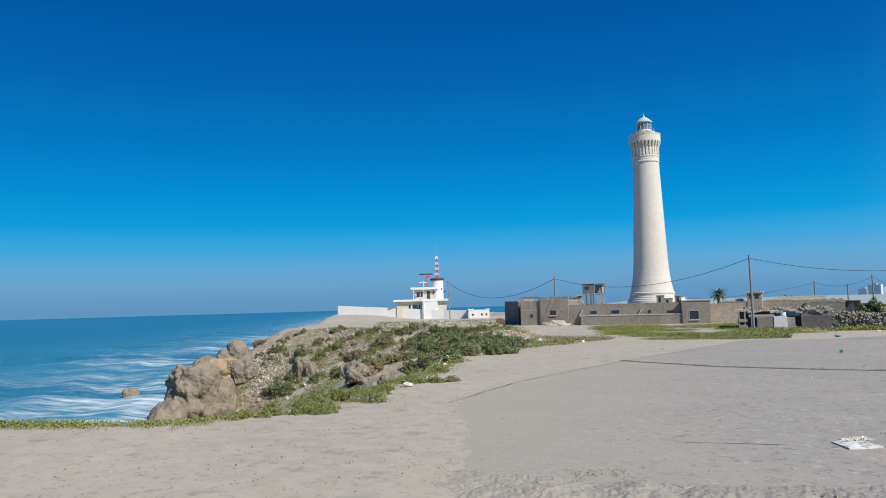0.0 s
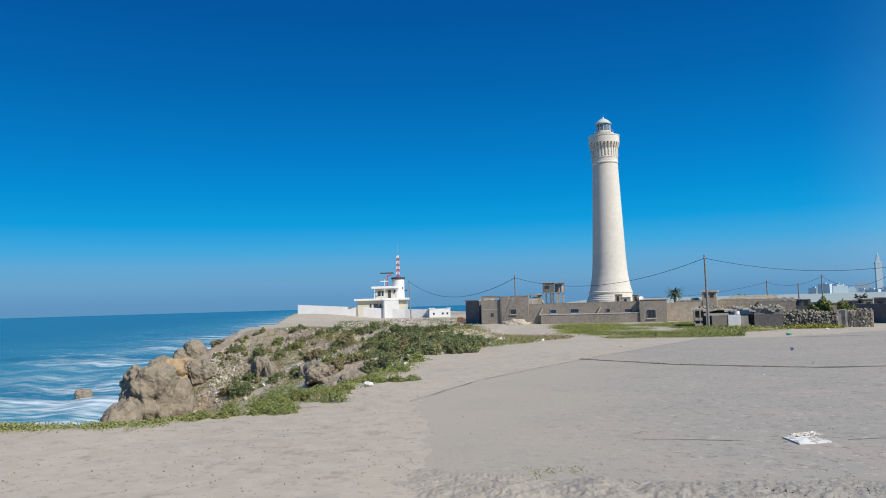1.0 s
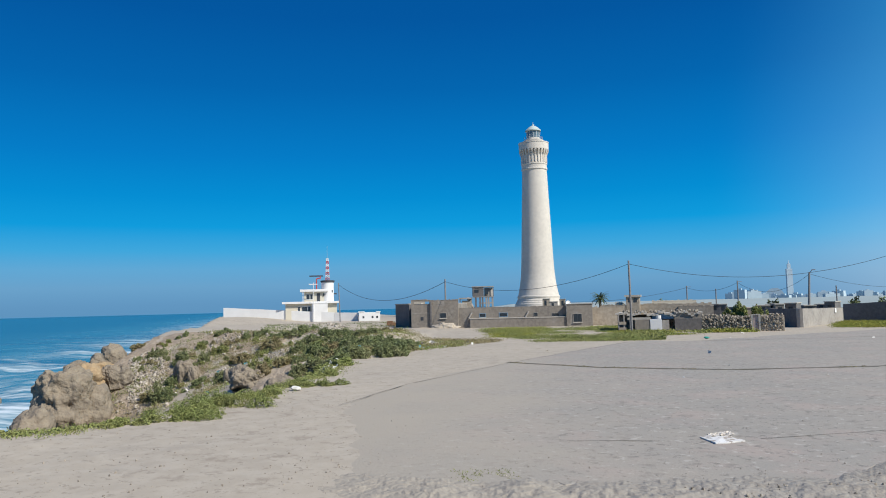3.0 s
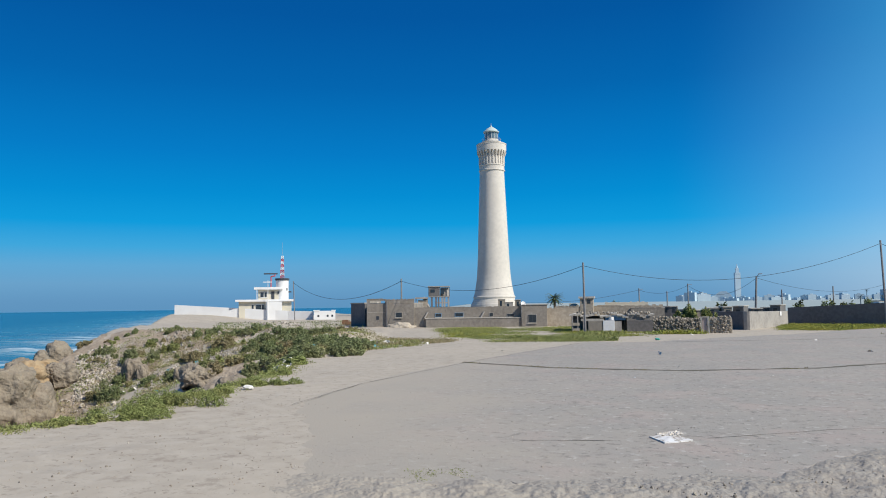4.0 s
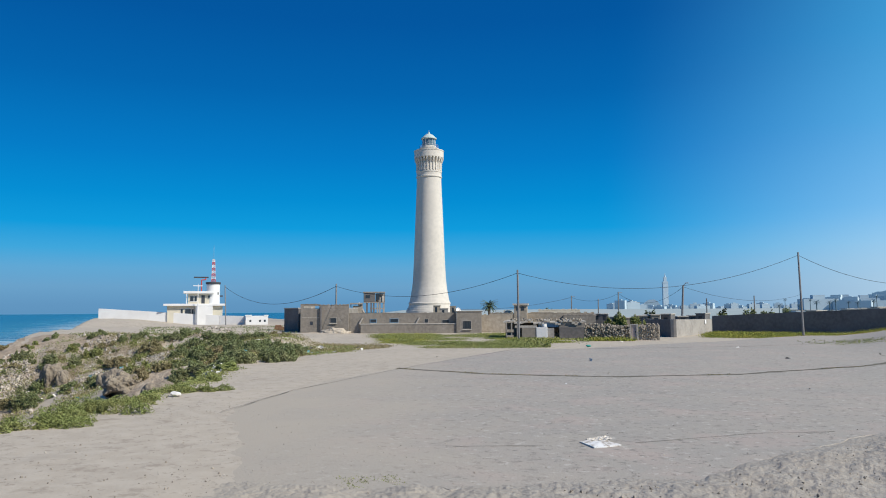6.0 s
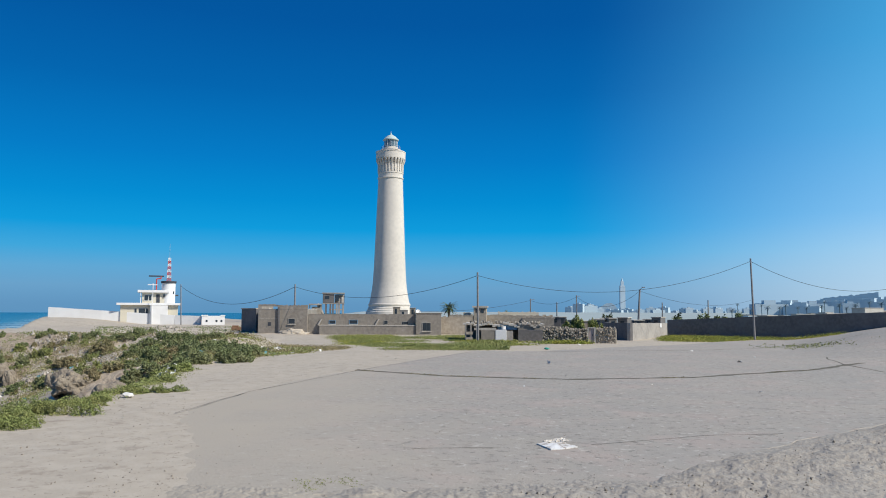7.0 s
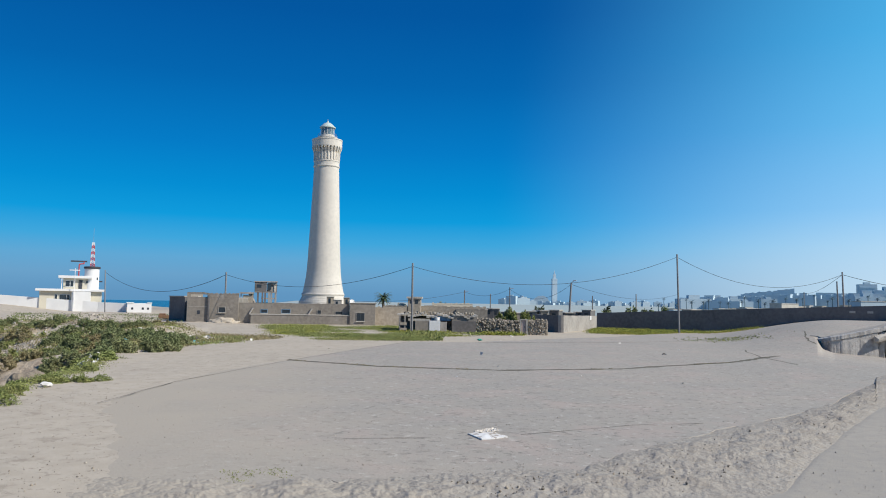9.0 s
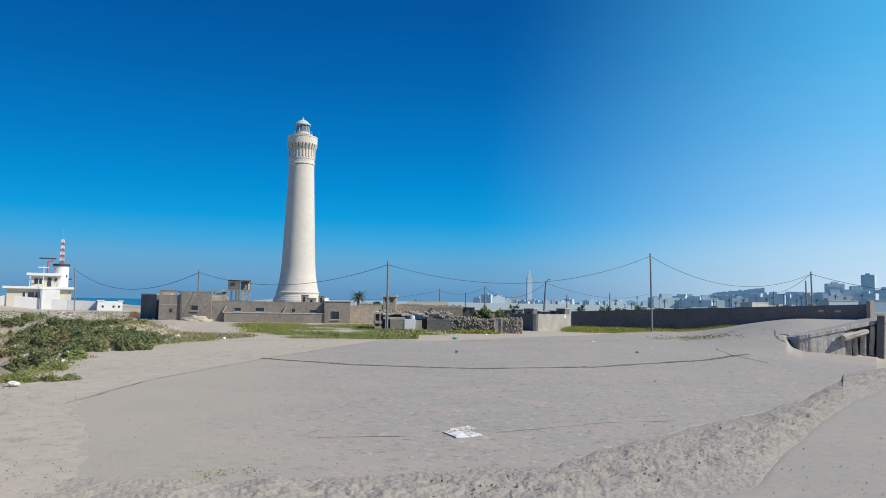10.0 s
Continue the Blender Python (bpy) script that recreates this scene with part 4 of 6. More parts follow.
def station():
    f = Facing(-16.0, 172.0)
    base = near(*f.at)
    # long white wall, in two runs
    wall_run("wall_station", (*polar(-24.1, 178),), (*polar(-15.92, 171),), -1.5, 3.8, 2.12, 0.35, WHITE, "long white limewashed station wall", 1.6, 0.2)
    wall_run("wall_station_side", (*polar(-15.9, 171),), (*polar(-14.1, 169),), -1.5, 2.12, 1.95, 0.35, WHITE, "short white limewashed station wall", 0.2, 0.0)
    b = Facing(-13.2, 166.0)
    h = b.thing("outbuilding", "small white flat-roofed outbuilding", "outbuilding")
    part("wall", boxes((b.x(-14.03), 0, -0.8, b.x(-12.4), 5, 2.0), bevel=0.03), WHITE, h)
    part("parapet", boxes((b.x(-14.08), -0.08, 2.0, b.x(-13.6), 5, 2.2), (b.x(-12.7), -0.08, 2.0, b.x(-12.36), 5, 2.18)), WHITE, h)
    for a in (-13.75, -13.05, -12.7):
        part("window", boxes((b.x(a), -0.03, 0.7, b.x(a) + 0.4, 0.03, 1.15)), GLASS, h)
    s = f.thing("signal_station", "white and cream coastal signal station with a round tower", "signal station")
    x = lambda a: f.x(a)
    z = lambda e: EYE + f.d * math.tan(radians(e))
    low = boxes((x(-19.6), 1.0, -0.5, x(-15.7), 9, z(0.36)), bevel=0.03)
    part("lower_storey", low, CREAM, s)
    part("lower_roof", boxes((x(-19.85), 0.2, z(0.36), x(-15.5), 9.5, z(0.52)), bevel=0.03), WHITE, s)
    part("terrace_wall", boxes((x(-17.6), -0.4, -0.5, x(-16.4), 0.9, z(0.34)), bevel=0.02), WHITE, s)
    for a, c in ((-18.65, -18.5), (-18.35, -17.95), (-17.9, -17.75)):
        w = part("window", boxes((x(a) - 0.05, 0.93, z(-0.32), x(c) + 0.05, 0.99, z(0.16))), WHITE, s)
        part("pane", boxes((x(a), 0.9, z(-0.28), x(c), 0.925, z(0.12))), GLASS, w)
    part("upper_storey", boxes((x(-18.2), 2.0, z(0.52), x(-16.5), 8, z(1.28)), bevel=0.03), CREAM, s)
    part("upper_roof", boxes((x(-18.5), 1.2, z(1.28), x(-16.35), 8.6, z(1.46)), bevel=0.03), WHITE, s)
    for a, c in ((-18.02, -17.78), (-17.72, -17.55)):
        w = part("window", boxes((x(a) - 0.05, 1.93, z(0.66), x(c) + 0.05, 1.99, z(1.12))), WHITE, s)
        part("pane", boxes((x(a), 1.9, z(0.7), x(c), 1.925, z(1.08))), GLASS, w)
    d = part("door", boxes((x(-17.22), 1.93, z(0.54), x(-16.98), 1.99, z(1.15))), DARKMETAL, s)
    part("post", boxes((x(-18.3), 1.3, z(0.52), x(-18.25), 1.5, z(1.28))), WHITE, s)
    bm = bmesh.new()
    r = (x(-15.92) - x(-16.88)) / 2
    cx, cy = (x(-15.92) + x(-16.88)) / 2, 3.2
    lathe(bm, [(r, -0.5), (r, z(2.0))], 40)
    o = part("round_tower", bm, WHITE, s, smooth=False)
    o.location = (cx, cy, 0)
    bm = bmesh.new()
    lathe(bm, [(r + 0.05, z(1.98)), (r + 0.2, z(2.02)), (r + 0.2, z(2.14)), (r - 0.3, z(2.16))], 40)
    o = part("tower_rim", bm, DARKMETAL, s, "dark tower rim")
    o.location = (cx, cy, 0)
    for a, e in ((-16.05, 1.2), (-16.7, 0.95)):
        part("porthole", boxes((x(a) - 0.15, cy - r - 0.02 if a < -16.3 else cy - r * 0.75, z(e), x(a) + 0.15, cy - r * 0.6, z(e) + 0.55)), GLASS, s)
    part("bracket", boxes((x(-15.95), cy - 0.2, z(1.05), x(-15.7), cy + 0.2, z(1.15))), DARKMETAL, s)
    # lattice mast in red and white bands
    zb, zt = z(2.14), z(3.87)
    m = f.thing("lattice_mast", "red and white banded lattice radio mast", "mast", z=0)
    bands = 8
    for k in range(bands):
        z0, z1 = zb + (zt - zb) * k / bands, zb + (zt - zb) * (k + 1) / bands
        w0, w1 = 0.42 - 0.2 * k / bands, 0.42 - 0.2 * (k + 1) / bands
        bm = bmesh.new()
        cs = [(-1, -1), (1, -1), (1, 1), (-1, 1)]
        for i in range(4):
            a, c = cs[i], cs[(i + 1) % 4]
            tube(bm, (cx + a[0] * w0, cy + a[1] * w0, z0), (cx + a[0] * w1, cy + a[1] * w1, z1), 0.07, n=5)
            tube(bm, (cx + a[0] * w0, cy + a[1] * w0, z0), (cx + c[0] * w1, cy + c[1] * w1, z1), 0.05, n=4)
            tube(bm, (cx + c[0] * w0, cy + c[1] * w0, z0), (cx + a[0] * w1, cy + a[1] * w1, z1), 0.05, n=4)
            tube(bm, (cx + a[0] * w1, cy + a[1] * w1, z1), (cx + c[0] * w1, cy + c[1] * w1, z1), 0.05, n=4)
        part("mast_section", bm, RED if k % 2 == 0 else MASTWHITE, m)
    bm = bmesh.new()
    tube(bm, (cx, cy, zt), (cx, cy, zt + 3.2), 0.03, n=5)
    part("whip_aerial", bm, METAL, m)
    # radar arm, pipe stand and flag pole
    ra = f.thing("radar_antenna", "dark bar radar antenna on a red pipe stand", "antenna")
    part("scanner", boxes((x(-17.8), cy, z(2.46), x(-16.75), cy + 0.3, z(2.56)), bevel=0.03), DARKMETAL, ra)
    bm = bmesh.new()
    tube(bm, (x(-17.25), cy, z(1.46)), (x(-17.25), cy, z(2.3)), 0.12)
    tube(bm, (x(-17.25), cy, z(2.3)), (x(-16.95), cy, z(2.35)), 0.12)
    tube(bm, (x(-16.95), cy, z(2.3)), (x(-16.95), cy, z(2.5)), 0.1)
    part("pipe_stand", bm, RED, ra, "red pipe stand")
    fp = f.thing("aerial_pole", "white pole with a crossarm before the station", "pole")
    bm = bmesh.new()
    tube(bm, (x(-17.45), -0.7, 0), (x(-17.45), -0.7, z(1.96)), 0.08, 0.06)
    part("pole", bm, MASTWHITE, fp)
    part("crossarm", boxes((x(-17.8), -0.75, z(1.8), x(-17.15), -0.65, z(1.86))), MASTWHITE, fp)


station()

# ---- poles and cables ----
POLES = [(-15.45, 160.0, 8.5, -2.0, "utility_pole"), (-7.3, 102.5, 6.8, 0.0, "utility_pole"), (6.8, 78.5, 7.35, -0.4, "utility_pole"), (26.95, 92.5, 9.45, -1.2, "utility_pole"), (37.75, 112.0, 8.15, -1.0, "utility_pole")]
TIPS = []


def pole(az, d, h, lean, name, r=0.13, label="dark weathered timber utility pole carrying cables"):
    x, y = polar(az, d)
    zb = near(x, y)
    t = thing(name, (x, y, zb), label, "pole", "utility poles", -az)
    bm = bmesh.new()
    dx = math.tan(radians(lean)) * h
    tube(bm, (0, 0, -0.3), (dx, 0, h - zb), r, r * 0.75, 10)
    part("pole", bm, WOODPOLE, t)
    bm = bmesh.new()
    tube(bm, (dx, -0.12, h - zb - 0.45), (dx, 0.12, h - zb - 0.45), 0.05, n=6)
    tube(bm, (dx, -0.12, h - zb - 0.5), (dx, -0.12, h - zb - 0.25), 0.05, n=6)
    part("insulator", bm, METAL, t)
    tip = Matrix.Rotation(radians(-az), 3, "Z") @ Vector((dx, -0.1, h - zb - 0.35))
    TIPS.append(Vector((x, y, zb)) + tip)
    return t


for row in POLES:
    pole(*row)
pole(37.4, 118.0, 7.1, -1.0, "utility_pole")


def cable(a, b, sag, r=0.03):
    """One sagging cable, swept as a single skin."""
    bm = bmesh.new()
    pts = [a.lerp(b, i / 24) - Vector((0, 0, sag * 4 * (i / 24) * (1 - i / 24))) for i in range(25)]
    t = (b - a).normalized()
    u = t.cross(Vector((0, 0, 1))).normalized()
    w = u.cross(t)
    rings = [[bm.verts.new(p + u * r * math.cos(k * math.pi / 3) + w * r * math.sin(k * math.pi / 3)) for k in range(6)] for p in pts]
    for p, q in zip(rings, rings[1:]):
        for k in range(6):
            bm.faces.new((p[k], p[(k + 1) % 6], q[(k + 1) % 6], q[k]))
    bm.faces.new(rings[0][::-1])
    bm.faces.new(rings[-1])
    bmesh.ops.recalc_face_normals(bm, faces=bm.faces)
    return tagged(part("overhead_cable", bm, WIRE, None, smooth=True), "sagging black overhead cable between poles", "cable", "overhead cables")


cable(TIPS[0], TIPS[1], 3.0, 0.034)
cable(TIPS[1], TIPS[2], 1.9, 0.025)
cable(TIPS[2], TIPS[3], 2.6, 0.024)
cable(TIPS[3], TIPS[4], 2.6, 0.025)
cable(TIPS[4], Vector((*polar(52, 110), 6.6)), 2.0, 0.035)


def lamp_post():
    x, y = polar(18.88, 150.0)
    t = thing("street_lamp", (x, y, 0), "leaning dark street lamp post with a small head", "street lamp", turn=-18.9)
    bm = bmesh.new()
    tube(bm, (0, 0, -0.3), (0.45, 0, 7.6), 0.24, 0.17, 10)
    part("post", bm, WOODPOLE, t)
    bm = bmesh.new()
    tube(bm, (0.45, 0, 7.5), (0.95, 0, 8.0), 0.07, n=6)
    part("arm", bm, METAL, t)
    part("lamp_head", boxes((0.8, -0.2, 7.95, 1.5, 0.2, 8.12), bevel=0.05), METAL, t)
    return Vector((x + 0.45, y, 7.3))


lamp_tip = lamp_post()
THIN = []
for az, d, el in ((10.85, 170, 0.99), (12.86, 175, 0.72), (14.35, 170, 1.26), (20.65, 165, 0.7), (23.87, 165, 0.86), (26.9, 230, 1.0), (35.3, 230, 1.15)):
    x, y = polar(az, d)
    h = EYE + d * math.tan(radians(el))
    t = thing("street_pole", (x, y, near(x, y)), "thin dark pole behind the boundary wall", "pole", "thin poles")
    bm = bmesh.new()
    tube(bm, (0, 0, -0.3), (0, 0, h - near(x, y)), 0.16, 0.12)
    part("pole", bm, WOODPOLE, t)
    if az < 12 or az == 14.35:
        part("crossarm", boxes((-0.1, -0.05, h - near(x, y) - 0.3, 0.9, 0.05, h - near(x, y) - 0.18)), METAL, t)
    THIN.append(Vector((x, y, h - 0.4)))
cable(lamp_tip, THIN[5], 2.2, 0.03)
cable(THIN[2], lamp_tip, 2.6, 0.03)
cable(THIN[0], THIN[2], 1.2, 0.03)
cable(Vector((*polar(2.3, 150), 3.2)), THIN[0], 0.8, 0.03)
cable(THIN[6], TIPS[4], 0.8, 0.03)

# ---- retaining wall, road and dirt bank ----


def retaining_wall():
    t = tagged(new("wall_retaining"), "curved stained concrete retaining wall with a broken overhanging slab", "wall", kind="structure")
    az_k = [36.07, 36.35, 36.9, 37.65, 39.4, 41.7, 46]
    d_k = [68, 66.6, 66, 66.3, 67.7, 70, 75]
    top_k = [0.72, 0.80, 0.98, 1.16, 1.64, 2.32, 2.7]
    at = lambda q, k: float(np.interp(q, az_k, k))
    bm = bmesh.new()
    rows = []
    az_f = np.linspace(36.07, 46.0, 160)
    for q in az_f:
        broken = 0.9 if 39.75 < q < 41.55 else 0.0
        wob = 0.05 * noise.fractal(Vector((q * 3, 1, 0)), 0.8, 2, 4)
        d = at(q, d_k)
        z = at(q, top_k) + 0.04 * noise.fractal(Vector((q * 2.2, 6, 0)), 0.8, 2, 4)
        rows.append([bm.verts.new((*polar(q, d + o + w), h)) for o, w, h in (
            (broken, wob, -1.6), (broken, wob, z * 0.45), (broken, -wob, z - 0.34), (-0.1, wob, z - 0.30), (-0.1, wob, z - 0.03), (-0.04, wob, z), (1.8, 0, z + 0.01), (1.8, 0, -1.6))])
    for a, b in zip(rows, rows[1:]):
        for i in range(7):
            bm.faces.new((a[i], b[i], b[i + 1], a[i + 1]))
    bm.faces.new(rows[0][::-1])
    bmesh.ops.recalc_face_normals(bm, faces=bm.faces)
    part("wall_body", bm, STAINED, t)
    # the broken bay: a fallen beam, rough pillars and a leaning end slab
    rnd = random.Random(8)
    for q, w, hk in ((39.85, 0.5, 0.62), (40.3, 0.34, 0.55), (40.75, 0.42, 0.6), (41.25, 0.36, 0.7)):
        bm = boxes((-w / 2, -0.2, -1.5, w / 2, 0.3, at(q, top_k) * hk + 0.3), bevel=0.05)
        bmesh.ops.subdivide_edges(bm, edges=bm.edges[:], cuts=3)
        for v in bm.verts:
            v.co += Vector((rnd.uniform(-1, 1), rnd.uniform(-1, 1), rnd.uniform(-1, 1))) * 0.05
        o = part("pillar", bm, STAINED, t)
        o.matrix_basis = pose(*polar(q, at(q, d_k) + 0.25), 0, 0, rnd.uniform(-5, 5), -q)
    bm = bmesh.new()
    p0, p1 = Vector((*polar(39.55, 67.4), 0.85)), Vector((*polar(41.0, 68.9), 1.4))
    tube(bm, p0, p1, 0.3, 0.22, 7)
    bmesh.ops.subdivide_edges(bm, edges=bm.edges[:], cuts=3)
    for v in bm.verts:
        v.co += Vector((rnd.uniform(-1, 1), rnd.uniform(-1, 1), rnd.uniform(-1, 1))) * 0.06
    part("beam", bm, PALE, t, "fallen pale concrete beam")
    o = part("end_slab", boxes((-0.28, -0.25, -1.6, 0.28, 0.5, 2.7), bevel=0.05), DARKWALL, t, "dark stained upright slab")
    o.matrix_basis = pose(*polar(41.75, 69.7), 0, 0, 2, -41)


STAINED = mat("stained_retaining_concrete", (0.40, 0.375, 0.34), 0.92, big=(0.9, 0.7, (0.27, 0.25, 0.225)), grain=(3.5, 0.6, (0.47, 0.45, 0.42)), bump=(6, 0.6, 0.06))
scuffed(STAINED, 1.4, (0.16, 0.145, 0.13), 0.55, 0.66, 0.8)
retaining_wall()
ROAD_IN = [(-75, 13.2), (-47, 13.8), (-30, 14.6), (-22, 15.4), (-16, 12.6), (-6, 11.3), (5, 10.8), (20, 11.6), (28, 12.6), (34, 14.7), (37, 20.5), (41.7, 34), (46, 44), (56, 46)]


def polar_sheet(name, a0, a1, inner, outer, lift, material, cols, rows, bumps, label, category):
    verts, faces = [], []
    for i in range(cols):
        a = a0 + (a1 - a0) * i / (cols - 1)
        d0, d1 = inner(a), outer(a)
        d1 += (0.02 * d1) * noise.fractal(Vector((a * 0.4, 9, 1)), 0.6, 2, 6)
        d0 += (0.02 * d0) * noise.fractal(Vector((a * 0.5, 4, 1)), 0.6, 2, 6)
        for j in range(rows):
            u = j / (rows - 1)
            d = d0 + (d1 - d0) * u
            x, y = polar(a, d)
            verts.append((x, y, near(x, y) + lift(a, u) + bumps * float(step(-21.5, -8, a)) * math.sin(math.pi * u) * (0.5 + noise.fractal(Vector((x * 1.3, y * 1.3, 2)), 0.7, 2.1, 5) + 0.6 * (noise.ridged_multi_fractal(Vector((x * 0.8, y * 0.8, 7)), 0.9, 2.1, 4, 1.0, 2.0) - 1.1))))
    for i in range(cols - 1):
        for j in range(rows - 1):
            k = i * rows + j
            faces.append((k, k + rows, k + rows + 1, k + 1))
    return tagged(mesh_of(name, verts, faces, material, smooth=True), label, category, kind="structure")


polar_sheet("road", -75, 56, lambda a: 1.5, lambda a: on(ROAD_IN, a), lambda a, u: 0.035 - 0.09 * float(step(0.72, 1.0, u)) * float(step(-6, -14, a)) - 0.03 * (u > 0.999), ROAD, 200, 26, 0.0, "dusty worn asphalt road under the stand", "road")
polar_sheet("dirt_bank", -22, 42.5, lambda a: on(ROAD_IN, a) - 1.0, lambda a: on(SLAB_NEAR, a) + 0.55 if a < 39.5 else on(SLAB_NEAR, 39.5) + 4 + (a - 39.5) * 2.5, lambda a, u: -0.05 + 0.062 * float(step(-21, -9, a)) + 0.07 * float(step(-21.5, -8, a)) * math.sin(math.pi * u ** 1.4) ** 0.8, DIRT, 720, 58, 0.07,
            "churned dirt bank with pebbles along the road edge", "ground")

# ---- joints and cracks in the paving ----


def crack(points, width, label="weedy joint in the concrete paving"):
    pts = [Vector((x, y)) for x, y in points]
    dense = []
    for p, q in zip(pts, pts[1:]):
        n = max(2, int((q - p).length / 0.35))
        dense += [p.lerp(q, i / n) for i in range(n)]
    verts, faces = [], []
    for i, p in enumerate(dense[:-1]):
        t = (dense[i + 1] - p).normalized()
        s = Vector((-t.y, t.x))
        w = width * (0.35 + 1.1 * abs(noise.noise(Vector((p.x * 0.8, p.y * 0.8, 4)))) + 0.5 * abs(noise.noise(Vector((p.x * 3, p.y * 3, 1)))))
        o = s * 0.12 * noise.noise(Vector((p.x * 0.5, p.y * 0.5, 7)))
        for k in (-1, 1):
            v = p + o + s * w * k
            verts.append((v.x, v.y, near(v.x, v.y) + 0.051))
    for i in range(len(verts) // 2 - 1):
        faces.append((2 * i, 2 * i + 2, 2 * i + 3, 2 * i + 1))
    ob = mesh_of("paving_joint", verts, faces, CRACK)
    return tagged(ob, label, "joint", kind="structure")


crack([(-6.6, 23.5), (-5.4, 29.6), (-2.2, 38.4), (2.0, 48), (6.8, 58.5)], 0.025, "weedy edge joint of the paving")
crack([(-1.8, 40.0), (2.7, 36.2), (8.4, 34.2), (14.5, 35.0), (23.3, 39.4), (30.2, 45.2)], 0.27)
crack([(30.6, 50), (29.5, 48), (28.6, 45.4), (27.6, 43.4), (26.1, 37)], 0.08)
crack([polar(a, d) for a, d in ((35.3, 74), (35.35, 70), (35.5, 66.5), (36.0, 64.2), (36.8, 63.4))], 0.09, "curved joint round the end of the retaining wall")
crack([(12, 58), (26, 60), (38, 66), (46, 68)], 0.10)
crack([(0.5, 17.2), (3.4, 17.3)], 0.02, "fine crack across the concrete paving")
crack([(4.8, 17.5), (8, 18.6), (11, 19.0)], 0.02, "fine crack across the concrete paving")

# ---- torn board on the paving ----


def torn_board():
    t = thing("torn_board", (3.93, 17.48, 0.047), "torn white board with a soiled crumpled sheet on the paving", "litter", turn=8)
    t.scale = (0.72, 0.72, 0.8)
    bm = bmesh.new()
    outline = [(-0.55, 0.30), (-0.46, -0.80), (-0.1, -0.76), (0.30, -0.62), (0.52, -0.60), (0.34, -0.1), (0.40, 0.2), (0.18, 0.75), (-0.02, 0.52), (-0.2, 0.42)]
    lo = [bm.verts.new((x, y, 0.002)) for x, y in outline]
    hi = [bm.verts.new((x, y, 0.045 + 0.02 * math.sin(3 * x + y * 2))) for x, y in outline]
    c = bm.verts.new((0, -0.1, 0.07))
    n = len(outline)
    for i in range(n):
        bm.faces.new((hi[i], hi[(i + 1) % n], c))
        bm.faces.new((lo[i], lo[(i + 1) % n], hi[(i + 1) % n], hi[i]))
    bm.faces.new(lo[::-1])
    bmesh.ops.recalc_face_normals(bm, faces=bm.faces)
    part("board", bm, PAPER, t)
    bm = bmesh.new()
    bmesh.ops.create_grid(bm, x_segments=16, y_segments=12, size=0.5)
    for v in bm.verts:
        v.co = Vector((v.co.x * 0.75 + 0.12, v.co.y * 0.5 + 0.32, 0.085 + 0.06 * noise.fractal(v.co * 5, 0.7, 2, 4) + 0.05 * v.co.x))
    bmesh.ops.solidify(bm, geom=bm.faces[:], thickness=0.012)
    part("crumpled_sheet", bm, SODDEN, t)


torn_board()

# ---- plants ----


def leaves(bm_v, bm_f, c, size, rnd, up=0.4):
    """One small folded leaf as two triangles at c."""
    a = Vector((rnd.gauss(0, 1), rnd.gauss(0, 1), rnd.gauss(0, 0.7) + up)).normalized()
    b = a.cross(Vector((rnd.gauss(0, 1), rnd.gauss(0, 1), rnd.gauss(0, 1)))).normalized()
    s = size * rnd.uniform(0.6, 1.4)
    k = len(bm_v)
    bm_v += [c - b * s * 0.35, c + a * s * 0.9 - b * s * 0.1, c + b * s * 0.35 + a * s * 0.15, c - a * s * 0.5]
    bm_f.append((k, k + 3, k + 2, k + 1))


def clump(vs, fs, x, y, z, r, h, n, size, rnd):
    """A mound of leaves: denser towards its skin, uneven outline."""
    seed = rnd.random() * 50
    for _ in range(n):
        u = Vector((rnd.gauss(0, 1), rnd.gauss(0, 1), abs(rnd.gauss(0, 1)))).normalized()
        k = (0.72 + 0.55 * noise.noise(u * 1.9 + Vector((seed, 0, 0)))) * rnd.uniform(0.55, 1.0) ** 0.4
        leaves(vs, fs, Vector((x + u.x * r * k, y + u.y * r * k, z + u.z * h * k)), size, rnd)


def bush(az, d, r, h, material, n, size, label, name="bush", category="bush", z=None, group="", sx=1.0):
    rnd = random.Random(int(az * 100) * 7 + int(d * 10))
    x, y = polar(az, d)
    vs, fs = [], []
    m = max(3, int(r * 2.2))
    for i in range(m):
        ox, oy = rnd.uniform(-1, 1) * r * 0.62 * sx, rnd.uniform(-1, 1) * r * 0.5
        gz = surface(x + ox, y + oy) if z is None else z
        clump(vs, fs, ox, oy, gz - 0.1 * h, r * rnd.uniform(0.35, 0.6), h * rnd.uniform(0.65, 1.05), n // m, size, rnd)
    ob = mesh_of(name, vs, fs, material)
    ob.location = (x, y, 0)
    return tagged(ob, label, category, group)


def sprinkle(name, count, region, material, size, height, label, seed, per=7, keep=None, spread=0.35, category="plants"):
    """Low plants scattered over a region (a function that gives x, y), as one mesh."""
    rnd = random.Random(seed)
    vs, fs = [], []
    for _ in range(count):
        x, y = region(rnd)
        if keep and not keep(x, y):
            continue
        z = surface(x, y)
        for _ in range(per):
            leaves(vs, fs, Vector((x + rnd.gauss(0, spread), y + rnd.gauss(0, spread), z + abs(rnd.gauss(0, height)))), size, rnd, 0.8)
    return tagged(mesh_of(name, vs, fs, material), label, category, kind="stuff")


def in_polar(a0, a1, d0, d1):
    return lambda rnd: polar(rnd.uniform(a0, a1), math.exp(rnd.uniform(math.log(d0), math.log(d1))))


def patchy(scale, cut, seed):
    return lambda x, y: noise.fractal(Vector((x / scale, y / scale, seed)), 0.8, 2, 3) > cut


